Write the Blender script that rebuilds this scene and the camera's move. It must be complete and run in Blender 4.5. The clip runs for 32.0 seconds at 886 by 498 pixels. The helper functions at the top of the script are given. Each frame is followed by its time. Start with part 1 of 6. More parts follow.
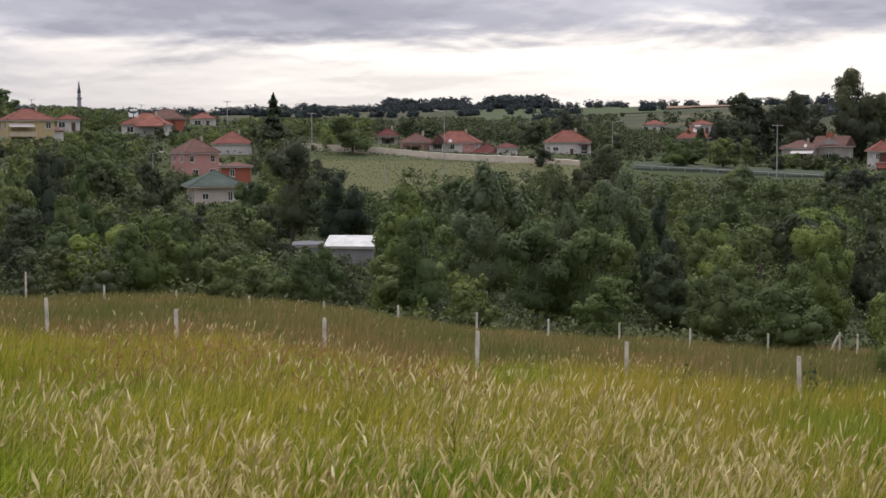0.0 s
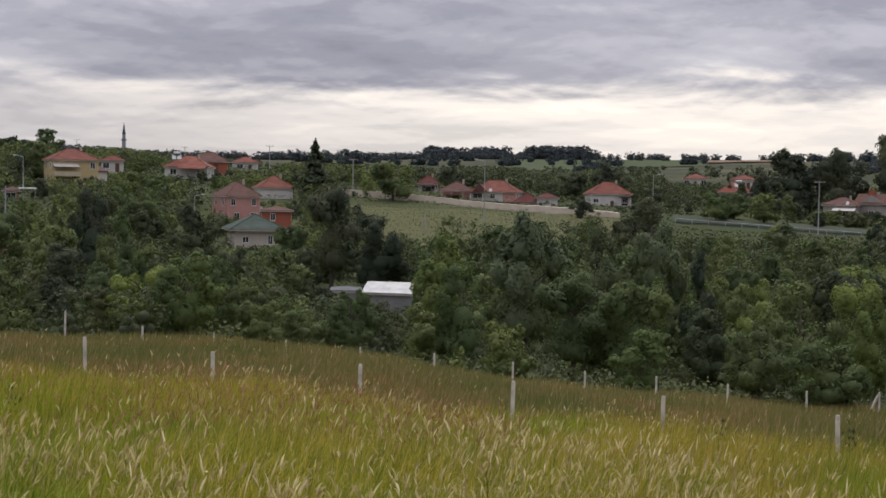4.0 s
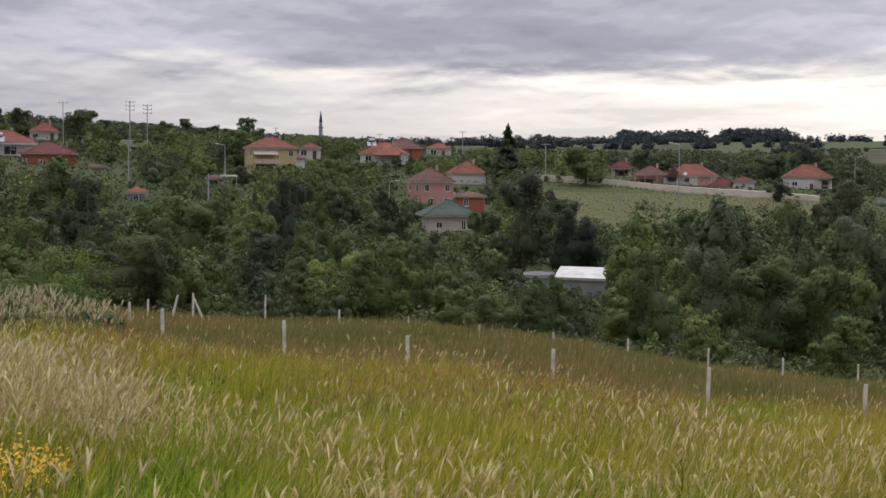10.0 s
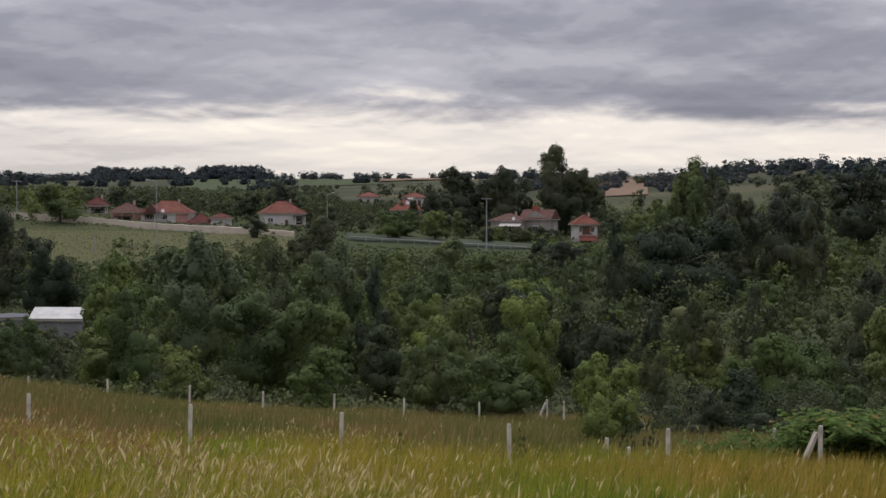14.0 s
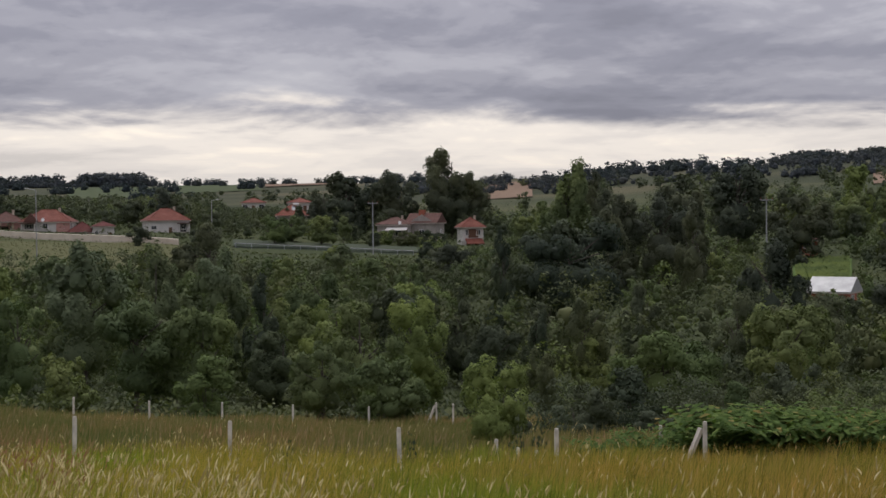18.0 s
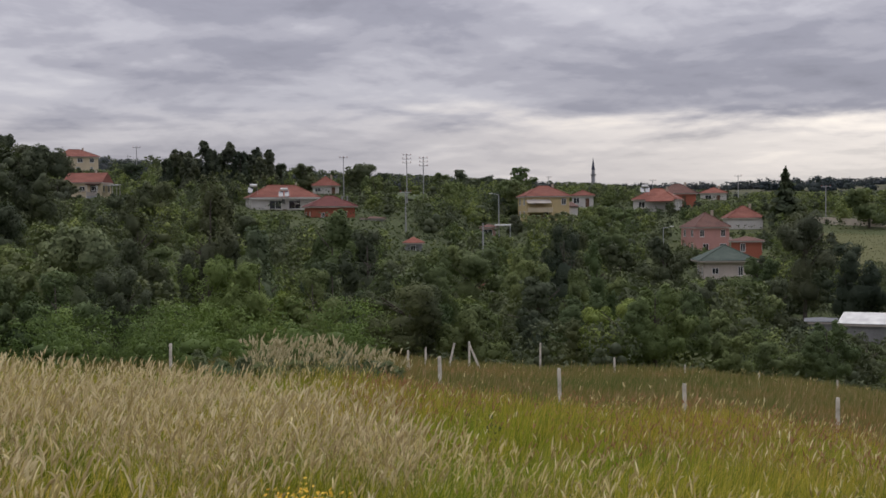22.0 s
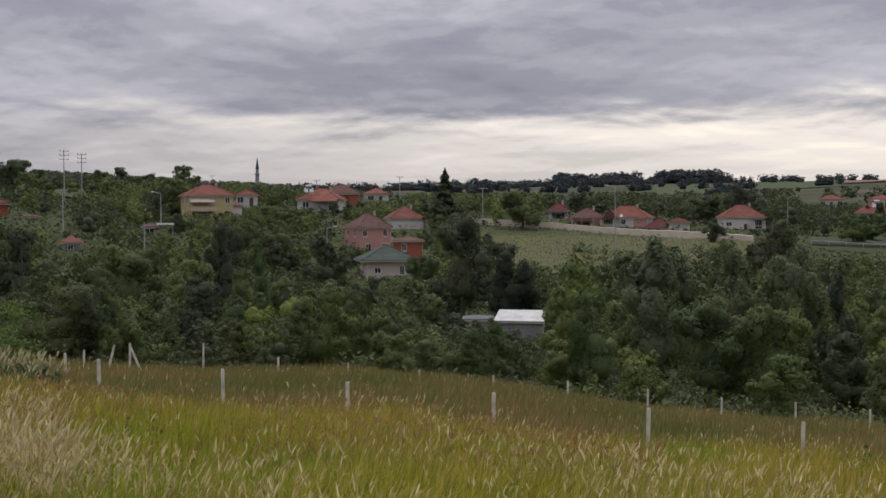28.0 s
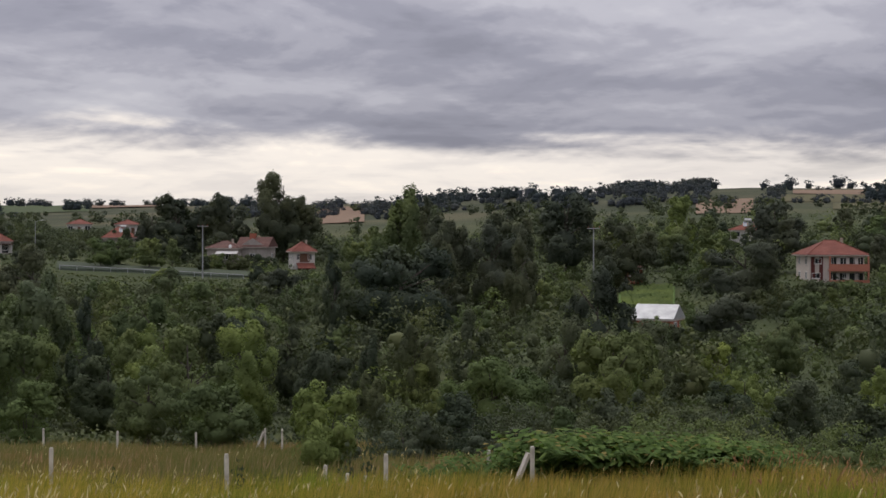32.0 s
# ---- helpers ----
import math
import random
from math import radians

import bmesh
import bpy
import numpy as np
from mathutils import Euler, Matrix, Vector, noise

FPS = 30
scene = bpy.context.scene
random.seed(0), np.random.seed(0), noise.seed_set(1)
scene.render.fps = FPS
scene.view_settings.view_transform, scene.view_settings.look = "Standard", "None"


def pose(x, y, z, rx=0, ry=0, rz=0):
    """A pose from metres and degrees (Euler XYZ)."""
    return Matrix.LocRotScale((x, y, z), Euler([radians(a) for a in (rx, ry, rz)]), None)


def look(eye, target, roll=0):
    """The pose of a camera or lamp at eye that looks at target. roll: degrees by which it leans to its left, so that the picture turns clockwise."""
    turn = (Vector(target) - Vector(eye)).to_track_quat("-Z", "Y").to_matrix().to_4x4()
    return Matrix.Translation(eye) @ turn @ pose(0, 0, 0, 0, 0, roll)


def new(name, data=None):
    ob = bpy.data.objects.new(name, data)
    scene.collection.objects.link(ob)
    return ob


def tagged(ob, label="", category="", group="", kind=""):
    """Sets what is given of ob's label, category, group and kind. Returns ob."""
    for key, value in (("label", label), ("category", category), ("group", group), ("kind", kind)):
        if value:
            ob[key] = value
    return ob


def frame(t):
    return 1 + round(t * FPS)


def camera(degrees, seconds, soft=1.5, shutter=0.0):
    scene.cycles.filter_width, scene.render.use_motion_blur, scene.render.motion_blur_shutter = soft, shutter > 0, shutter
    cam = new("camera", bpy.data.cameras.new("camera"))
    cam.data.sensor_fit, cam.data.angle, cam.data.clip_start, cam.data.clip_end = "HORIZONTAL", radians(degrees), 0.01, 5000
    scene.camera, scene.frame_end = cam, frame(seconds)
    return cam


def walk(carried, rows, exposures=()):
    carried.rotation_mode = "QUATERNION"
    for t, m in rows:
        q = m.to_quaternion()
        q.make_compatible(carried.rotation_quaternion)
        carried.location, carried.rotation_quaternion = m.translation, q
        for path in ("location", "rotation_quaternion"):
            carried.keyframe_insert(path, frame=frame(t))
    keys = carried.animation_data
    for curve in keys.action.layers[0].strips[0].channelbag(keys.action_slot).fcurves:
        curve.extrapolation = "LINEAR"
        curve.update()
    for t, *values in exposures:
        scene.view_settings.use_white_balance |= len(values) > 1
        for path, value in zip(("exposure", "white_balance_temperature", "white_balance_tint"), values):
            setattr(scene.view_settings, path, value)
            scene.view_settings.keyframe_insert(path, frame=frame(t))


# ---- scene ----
# All bearings are degrees clockwise from +y as seen from the viewer's stand, distances are metres.
EYE = 1.65
cam = camera(34.25, 32.0, soft=1.6)
PATH = [
    (0.0, pose(0, 0, EYE, 85.72, 0, 19.73) @ pose(0, 0, 0, 0, 0, -0.31)),
    (0.5, pose(0, 0, EYE, 85.98, 0, 22.33) @ pose(0, 0, 0, 0, 0, -0.50)),
    (1.0, pose(0, 0, EYE, 86.62, 0, 24.52) @ pose(0, 0, 0, 0, 0, -0.31)),
    (1.5, pose(0, 0, EYE, 87.46, 0, 26.42) @ pose(0, 0, 0, 0, 0, -0.25)),
    (2.0, pose(0, 0, EYE, 88.07, 0, 27.88) @ pose(0, 0, 0, 0, 0, -0.19)),
    (2.5, pose(0, 0, EYE, 88.24, 0, 27.79) @ pose(0, 0, 0, 0, 0, -0.22)),
    (3.0, pose(0, 0, EYE, 88.07, 0, 25.87) @ pose(0, 0, 0, 0, 0, 0.12)),
    (3.5, pose(0, 0, EYE, 87.70, 0, 23.54) @ pose(0, 0, 0, 0, 0, 0.45)),
    (4.0, pose(0, 0, EYE, 87.64, 0, 21.27) @ pose(0, 0, 0, 0, 0, 1.00)),
    (4.5, pose(0, 0, EYE, 87.98, 0, 19.38) @ pose(0, 0, 0, 0, 0, 0.66)),
    (5.0, pose(0, 0, EYE, 88.35, 0, 18.23) @ pose(0, 0, 0, 0, 0, 0.10)),
    (5.5, pose(0, 0, EYE, 88.49, 0, 18.01) @ pose(0, 0, 0, 0, 0, -0.09)),
    (6.0, pose(0, 0, EYE, 88.59, 0, 18.45) @ pose(0, 0, 0, 0, 0, -0.12)),
    (6.5, pose(0, 0, EYE, 88.85, 0, 19.31) @ pose(0, 0, 0, 0, 0, -0.18)),
    (7.0, pose(0, 0, EYE, 88.92, 0, 20.20) @ pose(0, 0, 0, 0, 0, -0.27)),
    (7.5, pose(0, 0, EYE, 88.32, 0, 20.91) @ pose(0, 0, 0, 0, 0, -0.26)),
    (8.0, pose(0, 0, EYE, 87.32, 0, 22.04) @ pose(0, 0, 0, 0, 0, -0.11)),
    (8.5, pose(0, 0, EYE, 86.69, 0, 23.76) @ pose(0, 0, 0, 0, 0, -0.02)),
    (9.0, pose(0, 0, EYE, 86.58, 0, 25.53) @ pose(0, 0, 0, 0, 0, 0.16)),
    (9.5, pose(0, 0, EYE, 86.70, 0, 27.23) @ pose(0, 0, 0, 0, 0, 0.33)),
    (10.0, pose(0, 0, EYE, 86.94, 0, 28.94) @ pose(0, 0, 0, 0, 0, 0.52)),
    (10.5, pose(0, 0, EYE, 87.23, 0, 30.47) @ pose(0, 0, 0, 0, 0, 0.56)),
    (11.0, pose(0, 0, EYE, 87.53, 0, 31.20) @ pose(0, 0, 0, 0, 0, 0.57)),
    (11.5, pose(0, 0, EYE, 87.83, 0, 30.27) @ pose(0, 0, 0, 0, 0, 0.72)),
    (12.0, pose(0, 0, EYE, 88.17, 0, 27.80) @ pose(0, 0, 0, 0, 0, 0.92)),
    (12.5, pose(0, 0, EYE, 88.45, 0, 24.08) @ pose(0, 0, 0, 0, 0, 1.01)),
    (13.0, pose(0, 0, EYE, 88.63, 0, 19.40) @ pose(0, 0, 0, 0, 0, 0.95)),
    (13.5, pose(0, 0, EYE, 88.65, 0, 14.13) @ pose(0, 0, 0, 0, 0, 0.64)),
    (14.0, pose(0, 0, EYE, 88.54, 0, 8.39) @ pose(0, 0, 0, 0, 0, 0.21)),
    (14.5, pose(0, 0, EYE, 88.28, 0, 2.48) @ pose(0, 0, 0, 0, 0, -0.18)),
    (15.0, pose(0, 0, EYE, 88.11, 0, -2.88) @ pose(0, 0, 0, 0, 0, -0.24)),
    (15.5, pose(0, 0, EYE, 88.22, 0, -7.47) @ pose(0, 0, 0, 0, 0, -0.18)),
    (16.0, pose(0, 0, EYE, 88.43, 0, -9.97) @ pose(0, 0, 0, 0, 0, -0.07)),
    (16.5, pose(0, 0, EYE, 88.56, 0, -9.44) @ pose(0, 0, 0, 0, 0, 0.01)),
    (17.0, pose(0, 0, EYE, 88.64, 0, -6.52) @ pose(0, 0, 0, 0, 0, -0.04)),
    (17.5, pose(0, 0, EYE, 88.67, 0, -1.80) @ pose(0, 0, 0, 0, 0, -0.30)),
    (18.0, pose(0, 0, EYE, 88.69, 0, 3.88) @ pose(0, 0, 0, 0, 0, -0.63)),
    (18.5, pose(0, 0, EYE, 88.71, 0, 10.14) @ pose(0, 0, 0, 0, 0, -0.83)),
    (19.0, pose(0, 0, EYE, 88.56, 0, 15.75) @ pose(0, 0, 0, 0, 0, -1.02)),
    (19.5, pose(0, 0, EYE, 88.54, 0, 20.51) @ pose(0, 0, 0, 0, 0, -0.88)),
    (20.0, pose(0, 0, EYE, 88.53, 0, 24.34) @ pose(0, 0, 0, 0, 0, -0.59)),
    (20.5, pose(0, 0, EYE, 88.59, 0, 27.75) @ pose(0, 0, 0, 0, 0, -0.41)),
    (21.0, pose(0, 0, EYE, 88.68, 0, 31.19) @ pose(0, 0, 0, 0, 0, -0.21)),
    (21.5, pose(0, 0, EYE, 88.76, 0, 35.47) @ pose(0, 0, 0, 0, 0, -0.40)),
    (22.0, pose(0, 0, EYE, 88.85, 0, 39.82) @ pose(0, 0, 0, 0, 0, -0.63)),
    (22.5, pose(0, 0, EYE, 88.95, 0, 43.87) @ pose(0, 0, 0, 0, 0, -0.74)),
    (23.0, pose(0, 0, EYE, 89.13, 0, 47.13) @ pose(0, 0, 0, 0, 0, -0.53)),
    (23.5, pose(0, 0, EYE, 89.35, 0, 49.75) @ pose(0, 0, 0, 0, 0, -0.07)),
    (24.0, pose(0, 0, EYE, 89.44, 0, 51.36) @ pose(0, 0, 0, 0, 0, 0.47)),
    (24.5, pose(0, 0, EYE, 89.44, 0, 51.15) @ pose(0, 0, 0, 0, 0, 0.87)),
    (25.0, pose(0, 0, EYE, 89.39, 0, 49.17) @ pose(0, 0, 0, 0, 0, 0.97)),
    (25.5, pose(0, 0, EYE, 89.34, 0, 45.91) @ pose(0, 0, 0, 0, 0, 0.80)),
    (26.0, pose(0, 0, EYE, 89.26, 0, 42.01) @ pose(0, 0, 0, 0, 0, 0.60)),
    (26.5, pose(0, 0, EYE, 89.14, 0, 38.10) @ pose(0, 0, 0, 0, 0, 0.61)),
    (27.0, pose(0, 0, EYE, 88.99, 0, 34.37) @ pose(0, 0, 0, 0, 0, 0.62)),
    (27.5, pose(0, 0, EYE, 88.88, 0, 30.56) @ pose(0, 0, 0, 0, 0, 0.27)),
    (28.0, pose(0, 0, EYE, 88.73, 0, 26.49) @ pose(0, 0, 0, 0, 0, -0.27)),
    (28.5, pose(0, 0, EYE, 88.71, 0, 22.32) @ pose(0, 0, 0, 0, 0, -0.59)),
    (29.0, pose(0, 0, EYE, 88.73, 0, 18.71) @ pose(0, 0, 0, 0, 0, -0.51)),
    (29.5, pose(0, 0, EYE, 89.01, 0, 15.48) @ pose(0, 0, 0, 0, 0, -0.29)),
    (30.0, pose(0, 0, EYE, 89.31, 0, 11.63) @ pose(0, 0, 0, 0, 0, -0.03)),
    (30.5, pose(0, 0, EYE, 89.50, 0, 7.41) @ pose(0, 0, 0, 0, 0, 0.11)),
    (31.0, pose(0, 0, EYE, 89.64, 0, 3.25) @ pose(0, 0, 0, 0, 0, 0.13)),
    (31.5, pose(0, 0, EYE, 89.70, 0, -0.39) @ pose(0, 0, 0, 0, 0, 0.13)),
    (32.0, pose(0, 0, EYE, 89.66, 0, -2.83) @ pose(0, 0, 0, 0, 0, 0.09)),
]
walk(cam, PATH, [(0,.35),(1,.24),(2,-.12),(3,-.1),(4,.08),(4.5,-.02),(6.5,-.16),(7,-.14),(8,.06),(8.5,.24),(10,.24),(11,.15),(13,-.12),(15.5,-.1),(18,-.14),(21,-.05),(24,.16),(27,-.06),(28,-.1),(32,-.06)])

# ---- world: overcast evening sky ----
world = bpy.data.worlds.new("overcast_sky")
scene.world = world
world.use_nodes = True
wn, wl = world.node_tree.nodes, world.node_tree.links
wn.clear()


def wnode(kind, **values):
    n = wn.new(kind)
    for k, v in values.items():
        n.inputs[k].default_value = v
    return n


def wmath(op, a, b=None, clamp=False):
    n = wn.new("ShaderNodeMath")
    n.operation, n.use_clamp = op, clamp
    for i, v in enumerate((a, b)):
        if v is None:
            continue
        if isinstance(v, (int, float)):
            n.inputs[i].default_value = v
        else:
            wl.new(v, n.inputs[i])
    return n.outputs[0]


def wramp(fac, stops):
    n = wn.new("ShaderNodeValToRGB")
    n.color_ramp.interpolation = "EASE"
    while len(n.color_ramp.elements) < len(stops):
        n.color_ramp.elements.new(0.5)
    for e, (p, c) in zip(n.color_ramp.elements, stops):
        e.position, e.color = p, (*c, 1)
    wl.new(fac, n.inputs[0])
    return n.outputs[0]


coord = wn.new("ShaderNodeTexCoord")
split = wn.new("ShaderNodeSeparateXYZ")
wl.new(coord.outputs["Generated"], split.inputs[0])
up = wmath("MAXIMUM", split.outputs[2], 0.0)
plane = wn.new("ShaderNodeCombineXYZ")          # the cloud deck, drawn together towards the horizon
wl.new(split.outputs[0], plane.inputs[0])
wl.new(split.outputs[1], plane.inputs[1])
wl.new(wmath("MULTIPLY", wmath("LOGARITHM", wmath("ADD", up, 0.05), math.e), 0.55), plane.inputs[2])


def deck_noise(scale, detail, rough, lift, warp=0.25):
    """Cloud thickness over the deck, and a little higher in the sky."""
    out = []
    for dz in (0.0, lift):
        m = wn.new("ShaderNodeMapping")
        m.inputs["Location"].default_value = (3.1, 7.7, dz)
        wl.new(plane.outputs[0], m.inputs[0])
        n = wnode("ShaderNodeTexNoise", Scale=scale, Detail=detail, Roughness=rough, Distortion=warp)
        wl.new(m.outputs[0], n.inputs["Vector"])
        out.append(n.outputs[0])
    return out


big, big_out = deck_noise(3.0, 7.0, 0.5, -0.06, 0.35)
mid, mid_out = deck_noise(11.0, 5.0, 0.55, -0.018)
# thick cloud is darker; its flat base is darkest, its upper edge lit
body = wmath("ADD", wmath("MULTIPLY", wmath("SUBTRACT", 0.5, big), 0.5), wmath("MULTIPLY", wmath("SUBTRACT", 0.5, mid), 0.11))
relief = wmath("ADD", wmath("MULTIPLY", wmath("SUBTRACT", big_out, big), 0.32), wmath("MULTIPLY", wmath("SUBTRACT", mid_out, mid), 0.22))
cloud = wmath("ADD", wmath("ADD", body, relief), 0.5)
deck = wramp(cloud, [(0.38, (0.225, 0.224, 0.272)), (0.45, (0.275, 0.273, 0.327)), (0.50, (0.34, 0.335, 0.388)), (0.56, (0.425, 0.418, 0.468)), (0.64, (0.515, 0.505, 0.545))])
glow = wramp(cloud, [(0.40, (0.66, 0.615, 0.59)), (0.46, (0.79, 0.73, 0.69)), (0.52, (0.90, 0.825, 0.76)), (0.58, (1.06, 0.95, 0.83))])
low = wramp(wmath("ADD", up, wmath("MULTIPLY", wmath("SUBTRACT", 0.5, cloud), 0.11)), [(0.058, (1, 1, 1)), (0.078, (0, 0, 0))])
glow_side = wn.new("ShaderNodeVectorMath")          # the thin cloud low in the sky is brighter about bearing 15, turned to fit the view
glow_side.operation = "DOT_PRODUCT"
glow_side.inputs[1].default_value = (0.26, 0.966, 0.0)
wl.new(coord.outputs["Generated"], glow_side.inputs[0])
facing = wramp(glow_side.outputs["Value"], [(0.48, (0.12, 0.12, 0.12)), (0.84, (1, 1, 1))])
mixed = wn.new("ShaderNodeMix")
mixed.data_type = "RGBA"
wl.new(wmath("MULTIPLY", low, facing), mixed.inputs["Factor"])
wl.new(deck, mixed.inputs["A"])
wl.new(glow, mixed.inputs["B"])
sky = wn.new("ShaderNodeTexSky")
sky.sky_type, sky.sun_disc = "NISHITA", False
sky.sun_elevation, sky.sun_rotation = radians(62), radians(-28)
dim = wn.new("ShaderNodeVectorMath")
dim.operation = "SCALE"
dim.inputs["Scale"].default_value = 0.05
wl.new(sky.outputs[0], dim.inputs[0])
rise = wn.new("ShaderNodeVectorMath")            # an overcast sky is about three times as bright overhead
rise.operation = "SCALE"
wl.new(mixed.outputs["Result"], rise.inputs[0])
wl.new(wmath("ADD", wmath("MULTIPLY", up, 2.4), 1.0), rise.inputs["Scale"])
veil = wn.new("ShaderNodeMix")
veil.data_type = "RGBA"
veil.inputs["Factor"].default_value = 0.06       # a little clear sky light behind the clouds
wl.new(rise.outputs[0], veil.inputs["A"])
wl.new(dim.outputs[0], veil.inputs["B"])
back = wnode("ShaderNodeBackground", Strength=1.0)
wl.new(veil.outputs["Result"], back.inputs[0])
wl.new(back.outputs[0], wn.new("ShaderNodeOutputWorld").inputs[0])

sun = new("sun", bpy.data.lights.new("sun", "SUN"))
sun.data.energy, sun.data.angle, sun.data.color = 1.2, radians(40), (1.0, 0.96, 0.9)
sun.matrix_world = look((-15, 28, 60), (0, 0, 0))

# ---- materials ----


class Mat:
    """A node material with a Principled surface and short helpers."""

    def __init__(self, name, rough=0.8, metal=0.0, spec=0.3):
        self.m = bpy.data.materials.new(name)
        self.m.use_nodes = True
        self.n, self.l = self.m.node_tree.nodes, self.m.node_tree.links
        self.p = self.n["Principled BSDF"]
        self.p.inputs["Roughness"].default_value = rough
        self.p.inputs["Metallic"].default_value = metal
        self.p.inputs["Specular IOR Level"].default_value = spec

    def put(self, socket, target):
        if hasattr(socket, "node"):
            self.l.new(socket, target)
        else:
            target.default_value = socket

    def place(self, world_space=True):
        if world_space:
            return self.n.new("ShaderNodeNewGeometry").outputs["Position"]
        return self.n.new("ShaderNodeTexCoord").outputs["Object"]

    def noise(self, scale, detail=4.0, rough=0.55, where=None, stretch=None):
        n = self.n.new("ShaderNodeTexNoise")
        n.inputs["Scale"].default_value, n.inputs["Detail"].default_value, n.inputs["Roughness"].default_value = scale, detail, rough
        v = where if where is not None else self.place()
        if stretch:
            mp = self.n.new("ShaderNodeMapping")
            mp.inputs["Scale"].default_value = stretch
            self.l.new(v, mp.inputs[0])
            v = mp.outputs[0]
        self.l.new(v, n.inputs["Vector"])
        return n.outputs[0]

    def ramp(self, fac, stops):
        n = self.n.new("ShaderNodeValToRGB")
        while len(n.color_ramp.elements) < len(stops):
            n.color_ramp.elements.new(0.5)
        for e, (p, c) in zip(n.color_ramp.elements, stops):
            e.position, e.color = p, (*c, 1)
        self.l.new(fac, n.inputs[0])
        return n.outputs[0]

    def mix(self, fac, a, b, blend="MIX"):
        n = self.n.new("ShaderNodeMix")
        n.data_type, n.blend_type = "RGBA", blend
        for v, key in ((fac, "Factor"), (a, "A"), (b, "B")):
            self.put(v if not isinstance(v, tuple) else (*v, 1), n.inputs[key])
        return n.outputs["Result"]

    def math(self, op, a, b=0.0, clamp=False):
        n = self.n.new("ShaderNodeMath")
        n.operation, n.use_clamp = op, clamp
        self.put(a, n.inputs[0])
        self.put(b, n.inputs[1])
        return n.outputs[0]

    def island(self):
        return self.n.new("ShaderNodeNewGeometry").outputs["Random Per Island"]

    def single(self):
        return self.n.new("ShaderNodeObjectInfo").outputs["Random"]

    def base(self, socket):
        self.put(socket, self.p.inputs["Base Color"])
        self.colour = socket
        return self

    def bump(self, height, strength=0.4, distance=0.02):
        b = self.n.new("ShaderNodeBump")
        b.inputs["Strength"].default_value, b.inputs["Distance"].default_value = strength, distance
        self.l.new(height, b.inputs["Height"])
        self.l.new(b.outputs[0], self.p.inputs["Normal"])
        return self

    def thin(self, share, tint=(1, 1, 1)):
        """Lets some light through, as leaves do."""
        t = self.n.new("ShaderNodeBsdfTranslucent")
        self.put(self.mix(1.0, self.colour, tint, "MULTIPLY"), t.inputs[0])
        s = self.n.new("ShaderNodeMixShader")
        s.inputs[0].default_value = share
        out = self.n["Material Output"]
        self.l.new(self.p.outputs[0], s.inputs[1])
        self.l.new(t.outputs[0], s.inputs[2])
        self.l.new(s.outputs[0], out.inputs[0])
        return self


def leaf_mat(name, dark, mid, light, rough=0.7):
    m = Mat(name, rough, spec=0.12)
    dark, mid, light = (tuple(k * c for k, c in zip((1.38, 1.28, 1.38), tone)) for tone in (dark, mid, light))
    dark, light = tuple(0.25 * a + 0.75 * b for a, b in zip(dark, mid)), tuple(0.3 * a + 0.7 * b for a, b in zip(light, mid))
    leaf = m.ramp(m.island(), [(0.0, dark), (0.45, mid), (1.0, light)])
    patch = m.ramp(m.noise(0.4, 3.0), [(0.3, (0.88, 0.9, 0.86)), (0.7, (1.14, 1.1, 1.04))])
    tree_tint = m.ramp(m.single(), [(0.0, (0.68, 0.78, 0.74)), (0.5, (1.0, 1.0, 1.0)), (1.0, (1.12, 1.1, 0.94))])
    stand = m.ramp(m.noise(0.11, 2.0), [(0.36, (0.72, 0.76, 0.78)), (0.5, (0.98, 0.98, 0.98)), (0.64, (1.22, 1.18, 1.0))])
    m.bump(m.noise(5.0, 3.0), 0.3, 0.1)
    return m.base(m.mix(1.0, m.mix(1.0, m.mix(1.0, leaf, patch, "MULTIPLY"), stand, "MULTIPLY"), tree_tint, "MULTIPLY")).thin(0.2, (1.1, 1.25, 0.7)).m


LEAF = {
    "deep": leaf_mat("leaf_deep", (0.040, 0.052, 0.036), (0.056, 0.070, 0.047), (0.085, 0.100, 0.062)),
    "forest": leaf_mat("leaf_forest", (0.024, 0.032, 0.026), (0.034, 0.043, 0.034), (0.05, 0.06, 0.044)),
    # the bluish haze of distance is put into this leaf colour
    "far": leaf_mat("leaf_hazed", (0.036, 0.046, 0.053), (0.048, 0.060, 0.068), (0.070, 0.083, 0.088)),
    "dark": leaf_mat("leaf_dark", (0.040, 0.055, 0.033), (0.060, 0.077, 0.044), (0.099, 0.118, 0.065)),
    "mid": leaf_mat("leaf_green", (0.064, 0.088, 0.039), (0.096, 0.128, 0.053), (0.146, 0.186, 0.073)),
    "bright": leaf_mat("leaf_fresh", (0.084, 0.12, 0.038), (0.128, 0.172, 0.054), (0.19, 0.245, 0.075)),
    "pale": leaf_mat("leaf_greyish", (0.062, 0.086, 0.046), (0.094, 0.124, 0.066), (0.150, 0.18, 0.098)),
}
BARK = Mat("bark", 0.9)
BARK.base(BARK.ramp(BARK.noise(6.0, 5.0, stretch=(1, 1, 0.2)), [(0.3, (0.05, 0.042, 0.032)), (0.7, (0.13, 0.11, 0.09))])).bump(BARK.noise(14.0, 4.0), 0.6)
BARK = BARK.m

